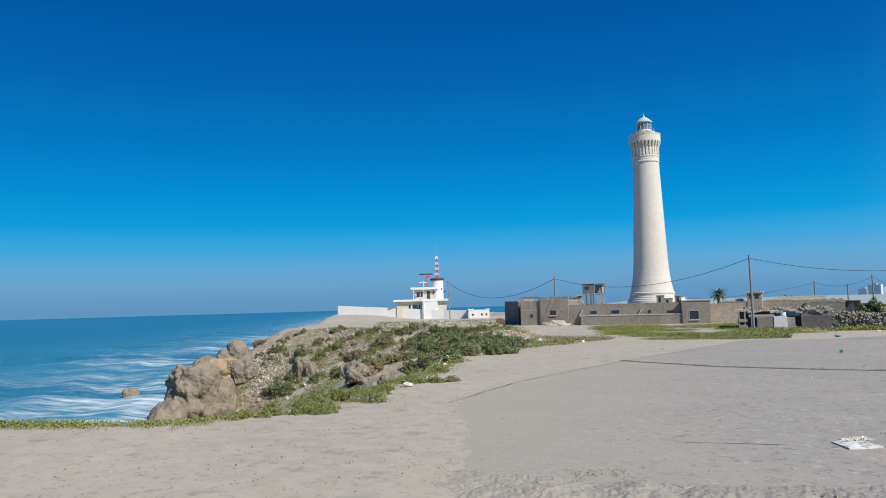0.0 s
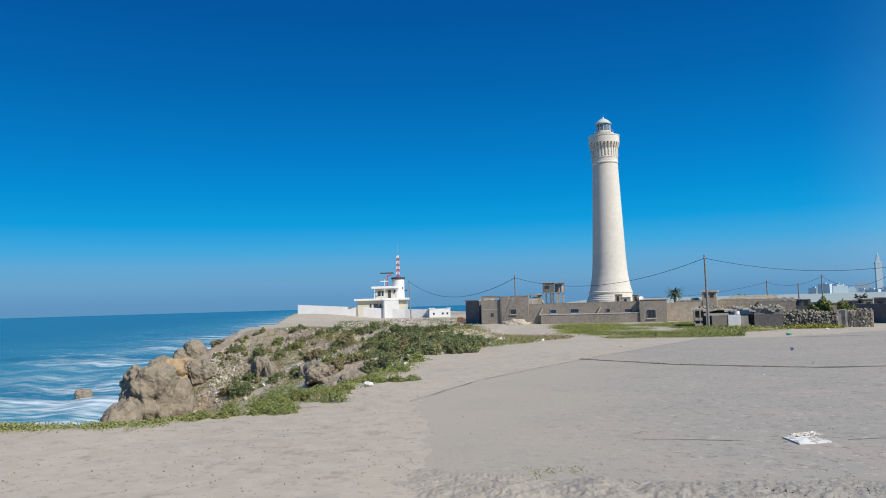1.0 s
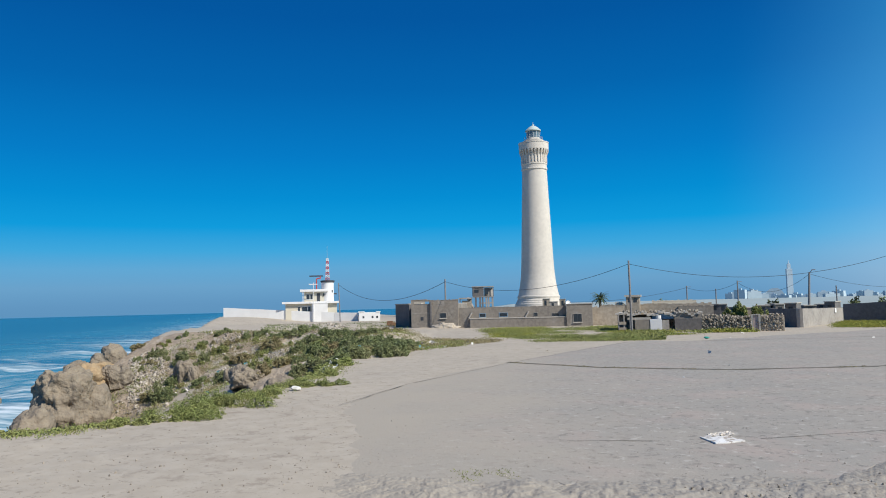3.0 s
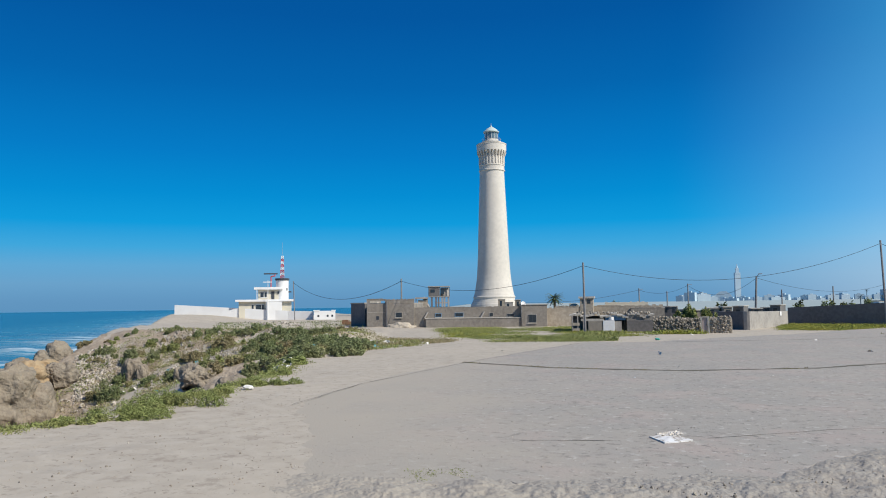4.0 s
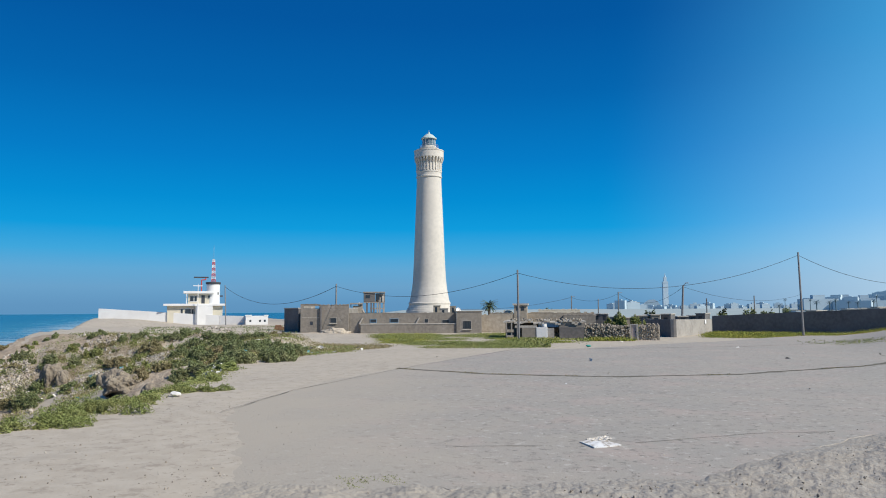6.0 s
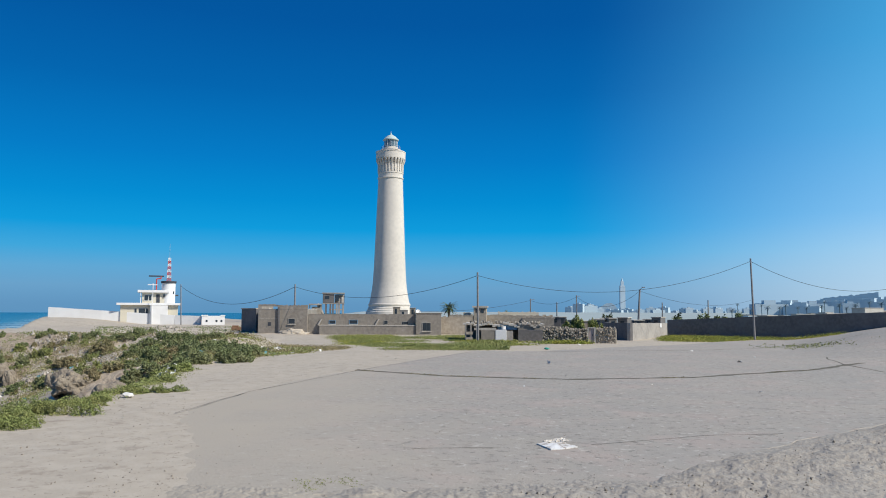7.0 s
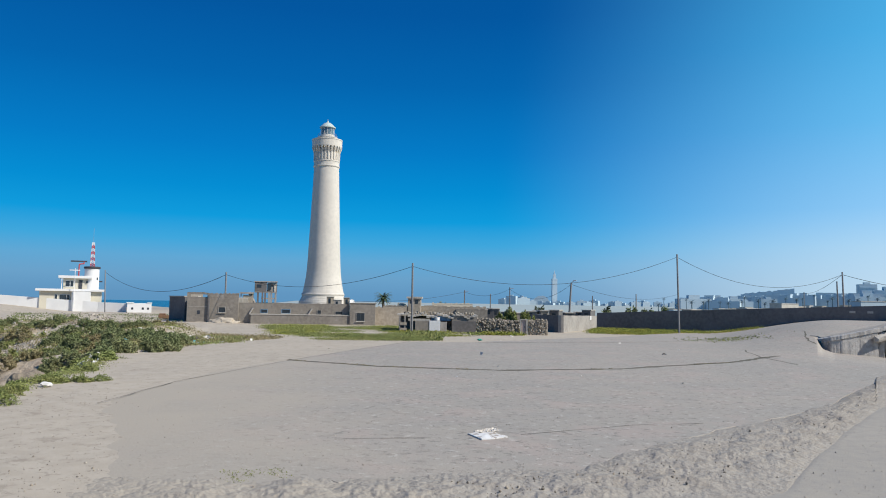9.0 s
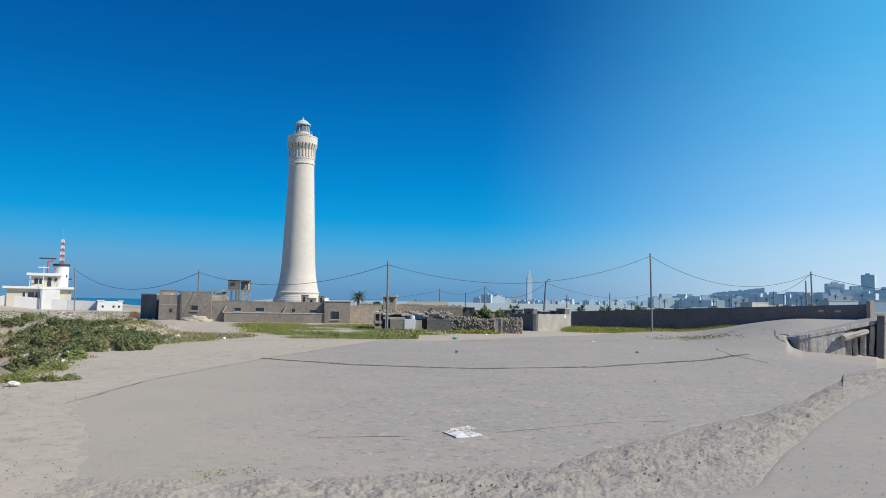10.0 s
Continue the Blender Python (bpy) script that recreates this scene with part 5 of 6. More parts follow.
def face_point(s0, s1, t0, t1):
    """A point on the headland's front slope: along the toe (0 to 1), up the slope (0 to 1)."""
    ax, bx = TOE_A, TOE_B
    n = Vector((-(bx - ax).y, (bx - ax).x)).normalized() * -1

    def pick(rnd):
        p = ax.lerp(bx, rnd.uniform(s0, s1)) + n * 17.0 * rnd.uniform(t0, t1)
        return p.x, p.y
    return pick


G = "shrubs on the headland"
LABELS = {"grey_green_shrub": "low grey-green coastal shrub on the headland", "olive_brown_scrub": "dry olive-brown scrub on the headland", "bright_green_herb": "bright green leafy herb clump on the headland"}
for az, d, w, h, m in (
        (-24.5, 77.5, 1.9, 0.7, SHRUB), (-26.9, 80, 1.3, 0.5, SHRUB), (-28.9, 76.5, 2.5, 1.5, SHRUB), (-29.6, 81, 2.9, 0.6, OLIVE), (-27.2, 71.5, 2.5, 1.7, SHRUB), (-25.4, 69.5, 1.6, 1.1, SHRUB),
        (-27.4, 67.5, 1.7, 1.1, SHRUB), (-27.9, 63.8, 2.2, 1.7, SHRUB), (-29.3, 66, 1.9, 1.0, OLIVE), (-21.8, 72.5, 2.4, 0.9, SHRUB), (-24.4, 71.3, 1.8, 1.1, HERB), (-20.8, 67, 2.0, 1.2, OLIVE),
        (-22.8, 65.6, 2.9, 1.1, OLIVE), (-20.6, 48.5, 2.3, 0.9, OLIVE), (-17.4, 65, 2.2, 1.4, SHRUB), (-18.2, 60, 2.6, 1.1, SHRUB), (-18.3, 55.5, 2.6, 1.1, SHRUB), (-17.9, 46.3, 2.0, 0.7, SHRUB),
        (-14.7, 48, 2.6, 1.0, SHRUB), (-13.3, 47.5, 3.0, 1.15, SHRUB), (-11.9, 48.5, 3.0, 1.15, SHRUB), (-10.8, 50.5, 2.6, 1.0, SHRUB), (-12.9, 52, 3.4, 1.3, SHRUB), (-11.3, 54.5, 3.2, 1.15, SHRUB),
        (-14.5, 54.5, 3.2, 1.2, SHRUB), (-12.0, 60, 3.2, 0.8, SHRUB), (-13.8, 64, 3.4, 0.8, SHRUB), (-15.8, 66, 3.2, 0.8, SHRUB), (-17.6, 70, 3.0, 0.7, SHRUB), (-19.6, 70, 2.8, 0.7, SHRUB),
        (-11.0, 68, 2.6, 0.6, OLIVE), (-25.6, 74.5, 1.3, 0.7, HERB), (-30.8, 74, 1.8, 0.8, OLIVE), (-25.7, 64, 1.8, 0.8, SHRUB), (-16.0, 57, 2.0, 0.9, OLIVE), (-21.4, 61, 2.2, 0.9, HERB), (-19.4, 52, 2.2, 0.8, HERB), (-16.5, 41, 2.2, 0.6, HERB), (-18.6, 42, 2.0, 0.6, HERB),
        (-15.3, 44.5, 2.4, 0.8, SHRUB), (-17.0, 50, 2.8, 1.0, SHRUB), (-19.2, 46, 2.2, 0.8, SHRUB), (-22.0, 52, 2.2, 0.9, SHRUB), (-24.6, 62, 2.0, 0.9, SHRUB), (-13.6, 57, 3.4, 1.0, SHRUB), (-16.0, 61, 3.0, 1.0, SHRUB), (-10.2, 57, 2.8, 0.9, SHRUB)):
    bush(az, d, w * 0.62, h * 1.1, m, int(2500 * w), 0.085, LABELS[m.name], group=G, sx=1.0)
rnd_s = random.Random(77)
for k in range(76):
    az = -16 - 14.5 * k / 76 + rnd_s.uniform(-0.4, 0.4)
    lo = float(np.interp(az, [-30, -27, -24, -21, -16], [70, 64, 60, 48, 45]))
    hi = float(np.interp(az, [-30, -27, -24, -21, -16], [82, 80, 77, 72, 66]))
    m = rnd_s.choice((SHRUB, OLIVE, OLIVE, SHRUB, HERB))
    r = rnd_s.uniform(0.35, 0.8)
    bush(az, rnd_s.uniform(lo, hi), r, rnd_s.uniform(0.3, 0.6), m, int(2600 * r), 0.08, LABELS[m.name], group=G, sx=1.3)
# dense herb bank at the brink
for i, (az, d, r, h) in enumerate(((-25.5, 24.5, 1.2, 0.55), (-24.0, 25.5, 1.4, 0.65), (-22.6, 26.5, 1.5, 0.7), (-21.3, 28.5, 1.4, 0.55), (-27.2, 23.2, 1.0, 0.6), (-19.8, 31.5, 1.3, 0.5), (-17.6, 36, 1.3, 0.6), (-28.6, 23.6, 0.8, 0.4), (-30.2, 23.4, 0.8, 0.32), (-32.0, 23.4, 0.7, 0.3), (-34.0, 23.6, 0.7, 0.28), (-36.2, 23.8, 0.6, 0.25), (-16.2, 31, 0.9, 0.35))):
    bush(az, d, r, h, HERB, int(5200 * r), 0.036, "bright green leafy herb bank at the cliff brink", group="herbs at the brink", sx=1.3)
bush(14.3, 80.5, 2.1, 3.3, HERB, 30000, 0.13, "dense rounded green bush behind the rubble wall", sx=1.3)
bush(15.7, 81, 1.7, 2.9, HERB, 18000, 0.13, "small rounded green bush behind the rubble wall", sx=1.2)
bush(9.2, 140, 2.6, 3.4, SHRUB, 1500, 0.22, "dark green tree top behind the low houses", name="tree_crown", category="bush", z=1.0)
bush(-23.0, 190, 3.6, 1.2, SHRUB, 1200, 0.25, "dark green bushes behind the station wall", z=2.2, sx=1.6)
bush(-20.5, 188, 3.0, 1.2, SHRUB, 600, 0.25, "low green bushes behind the station wall", z=1.9, sx=1.8)
for az, d, r in ((21.65, 112, 1.7), (23.4, 150, 1.8), (24.6, 150, 1.6), (16.6, 150, 1.6), (26.0, 260, 2.2)):
    bush(az, d, r, r * 1.5, PALM if az < 22 else SHRUB, 700, 0.3, "dusty spiky shrub behind the boundary wall", z=1.2, group="shrubs behind the wall")

sprinkle("ground_cover", 9500, in_polar(-4.5, 9.0, 61, 95), HERB, 0.06, 0.09, "low green weeds before the compound wall", 11, 14, lambda x, y: patchy(9, 0.0 - 0.25 * (y > 72), 2)(x, y) and x > -9 + (95 - y) * 0.25 and math.hypot(x, y) > on(SLAB_FAR, math.degrees(math.atan2(x, y))) + 1.0, 0.5)
sprinkle("ground_cover", 6500, in_polar(-4, 12.0, 70, 97), YELLOW, 0.06, 0.08, "yellow flowering weeds near the walls", 12, 12, lambda x, y: patchy(7, 0.0, 5)(x, y) and math.hypot(x, y) > on(SLAB_FAR, math.degrees(math.atan2(x, y))) + 1.0, 0.5)
sprinkle("ground_cover", 5000, in_polar(20.5, 32.5, 84, 102), YELLOW, 0.065, 0.12, "bright grass strip before the dark wall", 13, 14, lambda x, y: math.hypot(x, y) > on(SLAB_FAR, math.degrees(math.atan2(x, y))) + 0.8 and (x - 37.2) * 23.5 + (y - 97) * 27.1 < -10 * 3, 0.4)
sprinkle("ground_cover", 420, in_polar(12.0, 15.2, 74.5, 76.5), YELLOW, 0.10, 0.14, "yellow-green weeds at the rubble wall", 14, 8)
sprinkle("ground_cover", 900, in_polar(6.5, 12, 70, 78), HERB, 0.11, 0.10, "weeds round the shack", 15, 7, patchy(4, 0.05, 9))
for az, d, r in ((7.6, 62.5, 1.7), (5.9, 63, 1.4), (8.6, 64.5, 1.2), (3.2, 64, 1.8), (0.5, 66, 1.8), (-2.0, 72, 1.5), (-4.2, 84, 1.6)):
    bush(az, d, r, 0.5, HERB, int(1300 * r), 0.075, "low spreading green weeds beside the paving", group="weeds beside the paving", sx=1.5)
sprinkle("brink_weeds", 4200, lambda rnd: (lambda u: (np.interp(u, [0, 0.35, 0.6, 0.8, 1], [-19.5, -13.2, -11.2, -10.6, -11.3]) + rnd.gauss(-0.1, 0.45), np.interp(u, [0, 0.35, 0.6, 0.8, 1], [17.6, 19.0, 25.5, 33, 41]) + rnd.gauss(0.1, 0.4)))(rnd.random() ** 1.2),
         HERB, 0.045, 0.05, "green weeds along the cliff brink", 21, 16, patchy(2.2, -0.3, 3), 0.2)
sprinkle("road_weeds", 130, in_polar(-7.5, -2.5, 13.2, 14.3), HERB, 0.025, 0.025, "small weeds in the dirt by the road", 22, 24, patchy(0.8, 0.05, 1), 0.07)
sprinkle("road_weeds", 150, in_polar(0.0, 22, 12.0, 13.2), OLIVE, 0.02, 0.02, "dry small weeds in the dirt by the road", 23, 8, patchy(0.7, 0.15, 6), 0.06)
sprinkle("joint_weeds", 1100, lambda rnd: (lambda u: (np.interp(u, [0, 0.25, 0.5, 0.75, 1], [-1.8, 2.7, 8.4, 14.5, 23.3]), np.interp(u, [0, 0.25, 0.5, 0.75, 1], [40, 36.2, 34.2, 35.0, 39.4])))(rnd.random()),
         OLIVE, 0.05, 0.03, "dry weeds in the paving joint", 24, 6, patchy(2.5, 0.12, 6), 0.08)
sprinkle("joint_weeds", 160, lambda rnd: (37.5 + rnd.gauss(0, 1.6), 63.5 + rnd.gauss(0, 2.0)), HERB, 0.10, 0.06, "weeds in the terrace joint", 25, 7)
sprinkle("slope_weeds", 9000, face_point(0.0, 0.95, 0.1, 1.2), HERB, 0.075, 0.09, "green weeds scattered on the littered slope", 26, 9, patchy(3.2, 0.0, 4), 0.3)
sprinkle("slope_weeds", 8000, face_point(0.0, 0.9, 0.1, 1.4), OLIVE, 0.075, 0.09, "dry olive weeds scattered on the slope", 27, 10, patchy(3.8, -0.1, 8), 0.35)
sprinkle("plateau_weeds", 1500, in_polar(-21, -10.5, 66, 150), SHRUB, 0.14, 0.10, "grey-green weeds on the plateau", 28, 6, lambda x, y: patchy(7, 0.02, 4)(x, y) and x < -13, 0.4)


def date_palm(az, d, el_base, el_top, scale_r, label, material=None, fronds=34, group=""):
    x, y = polar(az, d)
    zb = min(near(x, y), 3.0)
    zt = EYE + d * math.tan(radians(el_top))
    t = thing("palm_tree", (x, y, zb), label, "palm tree", group)
    h = zt - zb - scale_r * 0.55
    bm = bmesh.new()
    for k in range(6):
        tube(bm, (0.05 * math.sin(k), 0, h * k / 6 - 0.05), (0.05 * math.sin(k + 1), 0, h * (k + 1) / 6), scale_r * (0.17 - 0.008 * k), scale_r * (0.15 - 0.008 * k), 8)
    part("trunk", bm, BARK if material is None else material, t)
    rnd = random.Random(int(az * 77))
    vs, fs = [], []
    for i in range(fronds):
        a = i * 2.39996
        lift = 0.85 - 1.55 * i / fronds
        prev = Vector((0, 0, h))
        dirn = Vector((math.cos(a) * math.cos(lift), math.sin(a) * math.cos(lift), math.sin(lift)))
        for k in range(6):
            nxt = prev + dirn * scale_r / 5.2
            dirn = (dirn + Vector((0, 0, -0.13))).normalized()
            side_ = dirn.cross(Vector((0, 0, 1))).normalized()
            for sgn in (-1, 1):
                w = scale_r * 0.22 * (1 - abs(k - 2) / 6)
                q = len(vs)
                tip = prev.lerp(nxt, 0.8) + side_ * sgn * w + Vector((0, 0, -w * 0.35))
                vs += [prev, nxt, tip]
                fs.append((q, q + 1, q + 2))
            prev = nxt
    mesh_of("crown", vs, fs, PALM if material is None else material, t)
    return t


date_palm(4.55, 145, -0.3, 0.72, 1.75, "dusty date palm behind the compound wall")
rnd_p = random.Random(9)
# FAR_LEAF puts the haze into the colour of crowns and trunks
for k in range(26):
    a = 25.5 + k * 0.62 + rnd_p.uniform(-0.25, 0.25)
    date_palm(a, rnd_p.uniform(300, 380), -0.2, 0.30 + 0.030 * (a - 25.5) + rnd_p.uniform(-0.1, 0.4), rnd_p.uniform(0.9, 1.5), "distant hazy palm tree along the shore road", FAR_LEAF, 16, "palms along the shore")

# ---- rocks of the headland ----


def rock(az, d, el, sx, sy, sz, material, label, seed, sub=5, rough=0.2, turn=0.0, scoop=None, flute=1.0):
    """A weathered boulder whose top stands at el. scoop: (x, z, radius, depth) of a hollow worn into its front."""
    bm = bmesh.new()
    bmesh.ops.create_icosphere(bm, subdivisions=sub, radius=1)
    off = Vector((seed * 3.7, seed * 1.3, 0))
    for v in bm.verts:
        u = v.co.copy()
        p = Vector([math.copysign(abs(c) ** 0.72, c) * s for c, s in zip(u, (sx, sy, sz))])
        q = Vector((p.x * flute, p.y * flute, p.z / flute)) * 0.55 + off
        size = min(sx, sz)
        p += u * size * rough * (1.1 * noise.fractal(q, 0.8, 2.1, 5) - 1.3 * max(0.0, 0.22 - abs(noise.noise(q * 0.9 + Vector((9, 4, 1))))) + 0.14 * noise.fractal(q * 5, 0.6, 2.1, 3))
        if scoop and u.y < 0:
            w = 1 - math.hypot(u.x - scoop[0], 1.5 * (u.z - scoop[1])) / scoop[2] + 0.5 * noise.noise(q * 1.6)
            if w > 0:
                p.y += scoop[3] * sy * min(1.0, w * 2.0)
        v.co = p
    x, y = polar(az, d)
    ob = tagged(part("boulder", bm, material, None, smooth=True), label, "rock", "rocks of the headland")
    ob.matrix_basis = pose(x, y, EYE + d * math.tan(radians(el)) - sz * 0.88, 0, 0, -az + turn)
    return ob


rock(-34.6, 66, -4.0, 2.1, 2.3, 3.4, BOULDER, "huge rounded pitted brown boulder above the surf", 1, 6, 0.3, scoop=(-0.6, -0.3, 0.5, 0.5))
rock(-35.75, 67, -4.6, 1.0, 1.8, 3.1, BOULDER, "tall rounded brown boulder at the cliff edge", 2, 5, 0.3)
rock(-32.5, 66, -5.25, 1.0, 1.5, 2.2, BOULDER, "blocky grey-brown boulder beside the gully", 3, 5, 0.35)
rock(-33.9, 74, -3.4, 1.3, 1.7, 2.4, BOULDER, "dark rounded boulder on the cliff shoulder", 4, 5, 0.3)
rock(-32.6, 77, -2.95, 0.85, 1.2, 2.2, BOULDER, "dark grey boulder on the cliff shoulder", 5, 5, 0.3)
rock(-31.5, 80, -2.4, 1.3, 1.5, 2.4, BOULDER, "pale topped boulder on the headland's edge", 6, 5, 0.3)
rock(-33.2, 71.0, -3.95, 1.6, 1.5, 1.9, OCHRE, "ochre layered sandstone outcrop", 7, 5, 0.45, flute=0.6)
rock(-32.2, 73.5, -3.35, 1.6, 1.5, 1.7, OCHRE, "ochre sandstone ledge below the shrubs", 8, 5, 0.45, flute=0.6)
rock(-36.6, 60, -6.85, 1.5, 2.0, 2.6, BOULDER, "low mossy brown rock shelf near the water", 9, 5, 0.35)
rock(-31.4, 72.0, -3.75, 1.35, 1.6, 1.7, BOULDER, "overhanging rock lip over a dark hollow", 10, 6, 0.35, scoop=(0.15, -0.45, 0.6, 1.2))
rock(-26.8, 67.8, -3.75, 0.7, 0.9, 1.3, BOULDER, "fluted grey rock under a shrub", 12, 5, 0.5, flute=2.2)
rock(-26.2, 66.8, -4.1, 0.45, 0.7, 1.0, BOULDER, "fluted grey rock on the slope", 13, 5, 0.5, flute=2.2)
rock(-22.2, 48.6, -4.6, 1.1, 1.2, 0.95, BOULDER, "overhanging earth and rock ledge over a hollow", 14, 6, 0.6, scoop=(-0.45, -0.35, 0.6, 1.2))
rock(-23.6, 60.5, -4.4, 0.5, 0.8, 0.9, BOULDER, "upright rock beside the hollow", 15, 5, 0.4, flute=1.6)
rock(-20.0, 40.5, -5.2, 0.9, 0.8, 0.6, BOULDER, "grey rock under the ledge", 16, 5, 0.4, scoop=(0.0, -0.4, 0.7, 1.2))
rock(-38.9, 150, -5.25, 1.5, 1.2, 1.3, BOULDER, "wet rock awash in the surf", 17, 4)


def scatter_stones(name, count, region, material, size, label, seed, keep=None, lift=0.0):
    rnd = random.Random(seed)
    vs, fs = [], []
    base = bmesh.new()
    bmesh.ops.create_icosphere(base, subdivisions=1, radius=1)
    base.verts.ensure_lookup_table()
    bv = [v.co.copy() for v in base.verts]
    bf = [tuple(v.index for v in f.verts) for f in base.faces]
    base.free()
    for _ in range(count):
        x, y = region(rnd)
        if keep and not keep(x, y):
            continue
        s = size * min(2.3, math.exp(rnd.gauss(0, 0.5)))
        q = Euler((rnd.random() * 6, rnd.random() * 6, rnd.random() * 6)).to_matrix()
        dim = Vector((1, rnd.uniform(0.5, 1), rnd.uniform(0.35, 0.8)))
        c = Vector((x, y, surface(x, y) + lift + s * 0.3))
        k = len(vs)
        vs += [c + q @ Vector((v.x * dim.x, v.y * dim.y, v.z * dim.z)) * s * rnd.uniform(0.85, 1.15) for v in bv]
        fs += [tuple(k + i for i in f) for f in bf]
    return tagged(mesh_of(name, vs, fs, material), label, "stones", kind="stuff")


def scraps(name, count, region, material, size, label, seed, keep=None):
    """Crumpled bits of sheet lying on the ground."""
    rnd = random.Random(seed)
    vs, fs = [], []
    for _ in range(count):
        x, y = region(rnd)
        if keep and not keep(x, y):
            continue
        s = size * math.exp(rnd.gauss(0, 0.5))
        c = Vector((x, y, surface(x, y) + 0.06))
        q = Euler((rnd.gauss(0, 0.6), rnd.gauss(0, 0.6), rnd.random() * 6)).to_matrix()
        k = len(vs)
        for i in range(3):
            for j in range(3):
                vs.append(c + q @ Vector(((i - 1) * s * rnd.uniform(0.7, 1.2), (j - 1) * s * 0.7 * rnd.uniform(0.7, 1.2), rnd.uniform(-0.2, 0.5) * s)))
        for i in range(2):
            for j in range(2):
                o = k + i * 3 + j
                fs.append((o, o + 1, o + 4, o + 3))
    return tagged(mesh_of(name, vs, fs, material), label, "litter", kind="stuff")


scatter_stones("rubble", 2600, face_point(0.25, 0.92, 0.15, 1.15), RUBBLE, 0.10, "pale rubble scattered over the headland slope", 31, patchy(4.0, 0.02, 6))
scatter_stones("rubble", 1500, in_polar(-30.6, -28.2, 66, 78), RUBBLE, 0.10, "pale stone scree beside the gully", 32)
scatter_stones("rubble", 500, in_polar(-20, -15, 95, 130), RUBBLE, 0.16, "heap of pale rubble on the plateau", 33, patchy(8, 0.1, 2))
scatter_stones("pebbles", 2600, in_polar(-21, 42, 11.5, 40), RUBBLE, 0.009, "small pebbles on dirt and paving", 34, None, 0.045)
scatter_stones("pebbles", 500, in_polar(-45, -15, 13, 30), STONE, 0.014, "pebbles on the sandy edge", 35)
scatter_stones("clods", 420, lambda rnd: (lambda a: polar(a, on(ROAD_IN, a) + (on(SLAB_NEAR, a) - on(ROAD_IN, a)) * rnd.uniform(0.2, 0.8)))(rnd.uniform(10, 39)), STONE, 0.016, "dirt clods and stones on the bank", 36, None, 0.10)
scraps("litter", 900, face_point(0.0, 0.8, 0.2, 1.1), LITTER_W, 0.075, "pale plastic litter strewn on the slope", 41, patchy(3.5, 0.0, 11))
scraps("litter", 130, face_point(0.0, 0.6, 0.1, 0.9), LITTER_B, 0.10, "blue plastic litter strewn on the slope", 42, patchy(3.0, 0.0, 12))
scraps("litter", 110, in_polar(-19.8, -15.5, 36, 46), LITTER_W, 0.10, "pale rubbish dumped at the brink", 43)
scraps("litter", 16, in_polar(-20, 30, 30, 75), LITTER_W, 0.07, "scraps of litter on the sandy track", 44)
for az, d, m, lab in ((12.05, 63, TEAL, "teal plastic bag on the paving's edge"), (-18.9, 29.5, LITTER_W, "crumpled white plastic sheet by the brink"), (-17.2, 44, LITTER_B, "crumpled blue plastic sheet on the slope")):
    x, y = polar(az, d)
    bm = bmesh.new()
    bmesh.ops.create_icosphere(bm, subdivisions=3, radius=0.16)
    for v in bm.verts:
        v.co = Vector((v.co.x * 1.3, v.co.y, v.co.z * 0.55)) * (1 + 0.4 * noise.fractal(v.co * 4, 0.8, 2, 4))
    tagged(part("plastic_bag", bm, m), lab, "litter").location = (x, y, surface(x, y) + 0.10)
x, y = polar(-11.5, 118)
tagged(part("rusty_crate", boxes((-0.8, -0.4, 0, 0.8, 0.4, 0.5), (-0.7, -0.35, 0.5, 0.2, 0.35, 0.75), bevel=0.04), RUST), "rusty brown crate beside the annexe", "crate").location = (x, y, surface(x, y))

# ---- far shore, city and minaret ----


def minaret():
    d = 4000.0
    x, y = polar(17.77, d)
    t = thing("minaret", (x, y, -14), "tall pale square minaret far off in haze", "minaret", turn=-17.8 + 12)
    w = d * math.tan(radians(0.19))
    # the minaret's haze is painted by FAR_C and FAR_B
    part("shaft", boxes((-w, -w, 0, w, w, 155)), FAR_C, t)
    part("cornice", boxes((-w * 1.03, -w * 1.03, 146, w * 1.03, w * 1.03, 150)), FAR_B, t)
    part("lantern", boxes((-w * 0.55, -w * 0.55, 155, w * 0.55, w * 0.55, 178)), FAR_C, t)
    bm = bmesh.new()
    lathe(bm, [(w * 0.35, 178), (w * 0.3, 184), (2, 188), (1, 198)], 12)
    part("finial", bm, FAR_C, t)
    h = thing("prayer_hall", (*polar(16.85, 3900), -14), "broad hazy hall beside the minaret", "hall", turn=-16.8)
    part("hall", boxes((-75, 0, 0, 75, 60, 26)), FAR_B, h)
    bm = bmesh.new()
    pts = [(-45, 26), (-38, 48), (-20, 60), (8, 62), (26, 50), (42, 26)]
    a = [bm.verts.new((p, 0, q)) for p, q in pts]
    b = [bm.verts.new((p, 50, q)) for p, q in pts]
    bm.faces.new(a)
    bm.faces.new(b[::-1])
    for i in range(len(pts)):
        bm.faces.new((a[i], b[i], b[(i + 1) % len(pts)], a[(i + 1) % len(pts)]))
    bmesh.ops.recalc_face_normals(bm, faces=bm.faces)
    part("roof", bm, FAR_B, h)


minaret()


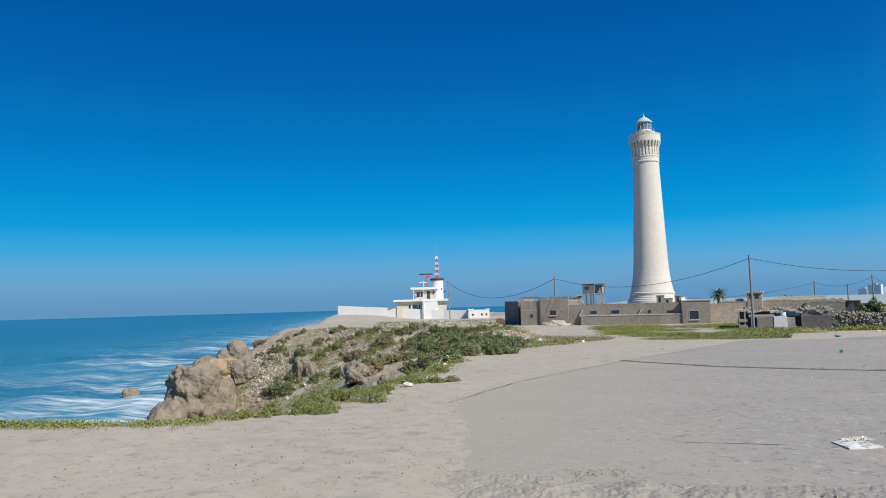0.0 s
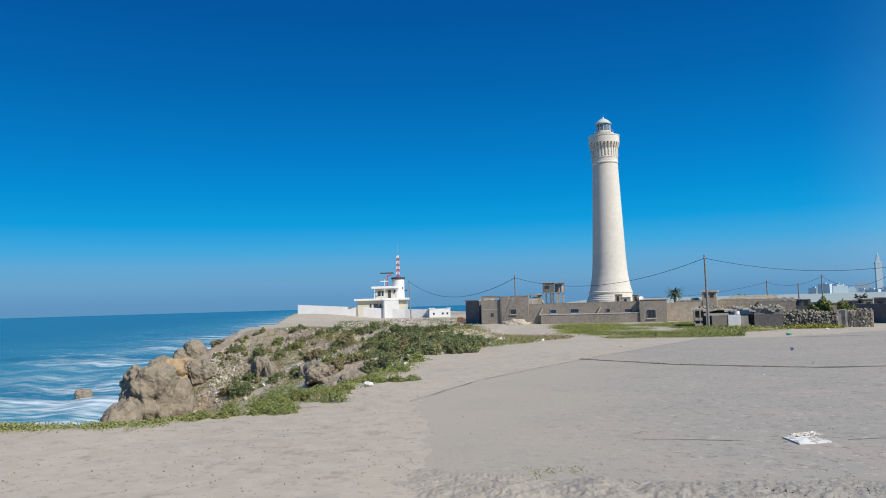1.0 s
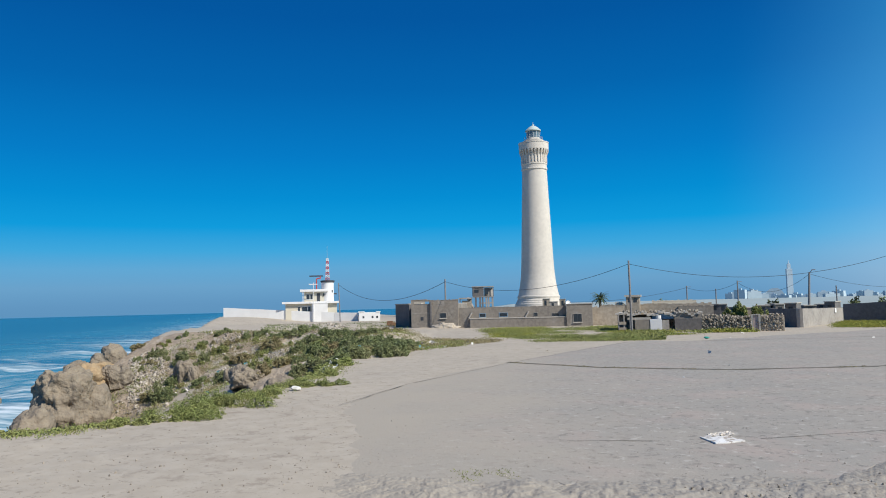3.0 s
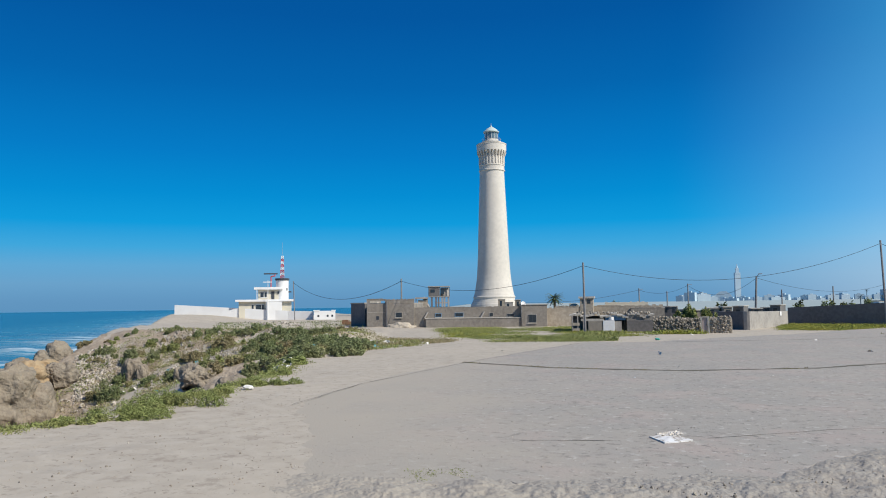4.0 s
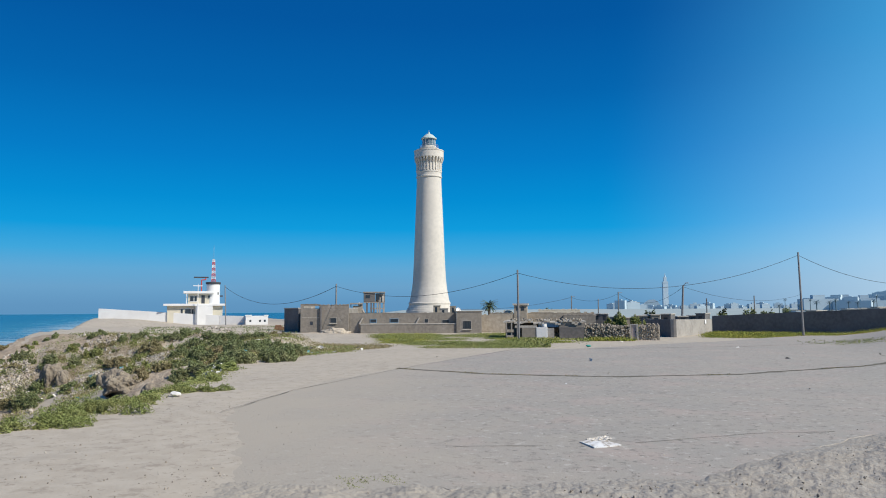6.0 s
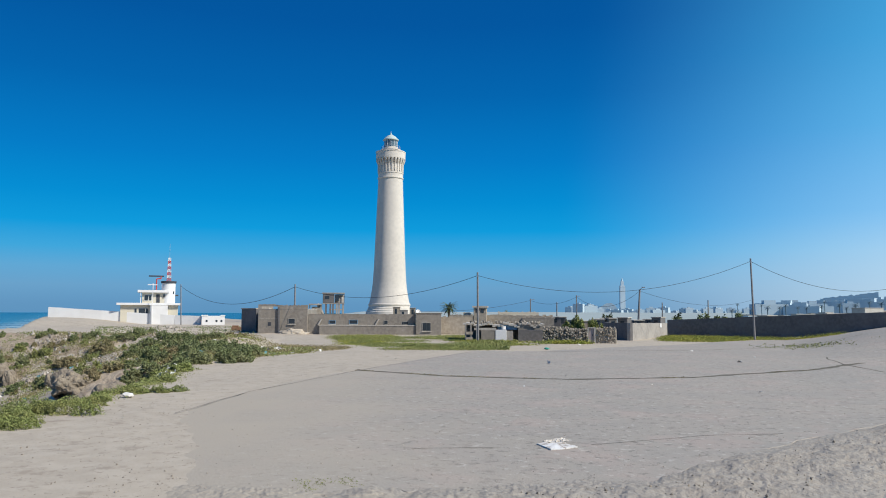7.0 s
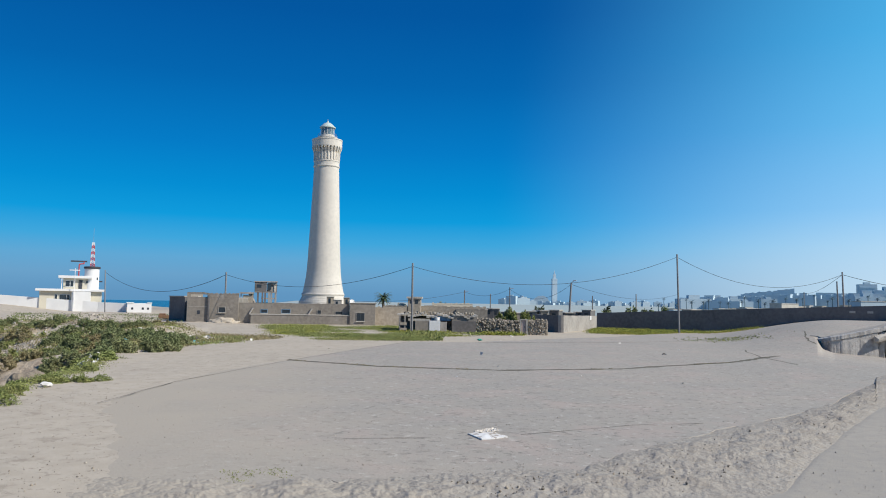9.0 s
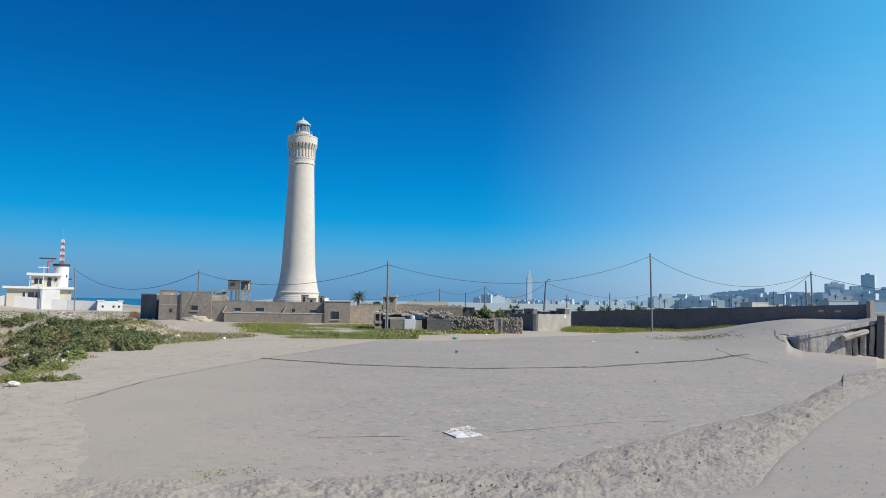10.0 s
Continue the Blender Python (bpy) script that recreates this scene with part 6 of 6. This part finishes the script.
def block(az, d, w, top_el, material, label, group):
    x, y = polar(az, d)
    h = EYE + d * math.tan(radians(top_el)) + 13
    t = thing("apartment_block", (x, y, -13), label, "building", group, -az + 20 * math.sin(az * 9))
    bm = boxes((-w / 2, 0, 0, w / 2, w * 0.6, h))
    part("wall", bm, material, t)
    part("roof", boxes((-w * 0.2, w * 0.1, h, w * 0.15, w * 0.35, h + min(6, w * 0.12))), material, t)
    if top_el > 1.0:
        strip = None
        for r_ in range(min(9, int((h - 16) / 6))):
            if strip is None:
                o = part("window_band", boxes((-w * 0.44, -0.6, 0, w * 0.44, 0.05, 2.4)), FAR_D, t)
                strip = o.data
            else:
                o = new("window_band", strip)
                o.parent = t
            o.location = (0, 0, h - 6 - r_ * 6)


rnd_c = random.Random(12)
for k in range(44):
    a = 13.8 + k * 0.36 + rnd_c.uniform(-0.15, 0.15)
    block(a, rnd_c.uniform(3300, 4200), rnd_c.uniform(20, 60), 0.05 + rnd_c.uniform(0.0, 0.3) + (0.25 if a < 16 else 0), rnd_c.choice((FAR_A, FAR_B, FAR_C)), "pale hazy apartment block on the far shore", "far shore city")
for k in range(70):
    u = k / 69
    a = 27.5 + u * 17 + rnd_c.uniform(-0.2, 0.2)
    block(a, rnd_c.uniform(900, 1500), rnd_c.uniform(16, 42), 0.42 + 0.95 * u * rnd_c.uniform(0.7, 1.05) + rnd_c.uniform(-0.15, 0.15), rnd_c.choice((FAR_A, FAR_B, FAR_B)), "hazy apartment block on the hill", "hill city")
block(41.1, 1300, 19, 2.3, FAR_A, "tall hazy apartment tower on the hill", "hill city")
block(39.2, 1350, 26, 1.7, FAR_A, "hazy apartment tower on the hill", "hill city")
for a0, a1, d, e in ((31.2, 34.7, 1700, 1.35), (27, 46, 1900, 0.95)):
    x, y = polar((a0 + a1) / 2, d)
    bm = bmesh.new()
    w = d * math.tan(radians((a1 - a0) / 2))
    n = 40
    lo = [bm.verts.new((-w + 2 * w * i / n, 0, -20)) for i in range(n + 1)]
    hi = [bm.verts.new((-w + 2 * w * i / n, 0, d * math.tan(radians(e)) * (0.8 + 0.3 * i / n + 0.1 * noise.noise(Vector((i * 0.4, d, 0)))))) for i in range(n + 1)]
    bk = [bm.verts.new((-w + 2 * w * i / n, 250, -20)) for i in range(n + 1)]
    for i in range(n):
        bm.faces.new((lo[i], lo[i + 1], hi[i + 1], hi[i]))
        bm.faces.new((hi[i], hi[i + 1], bk[i + 1], bk[i]))
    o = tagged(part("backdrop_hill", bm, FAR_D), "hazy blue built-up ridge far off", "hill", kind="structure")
    o.matrix_basis = pose(x, y, 0, 0, 0, -(a0 + a1) / 2)
for k in range(70):
    a = 26 + k * 0.27 + rnd_c.uniform(-0.2, 0.2)
    d = rnd_c.uniform(230, 480)
    x, y = polar(a, d)
    z = min(near(x, y), 3.5)
    w, h = rnd_c.uniform(3, 9), rnd_c.uniform(1.2, 3.6) * (0.4 + 0.6 * min(1, (a - 24) / 12))
    t = thing("low_house", (x, y, z - 0.5), "low pale flat-roofed house beyond the dark wall", "house", "houses beyond the wall", rnd_c.uniform(-40, 40))
    part("wall", boxes((-w / 2, -2, 0, w / 2, 2, h + 0.5)), rnd_c.choice((TAN, GREYWALL, PALE, FAR_B)), t)
    part("roof", boxes((-w / 2 - 0.1, -2.1, h + 0.5, w / 2 + 0.1, 2.1, h + 0.7)), PALE, t)
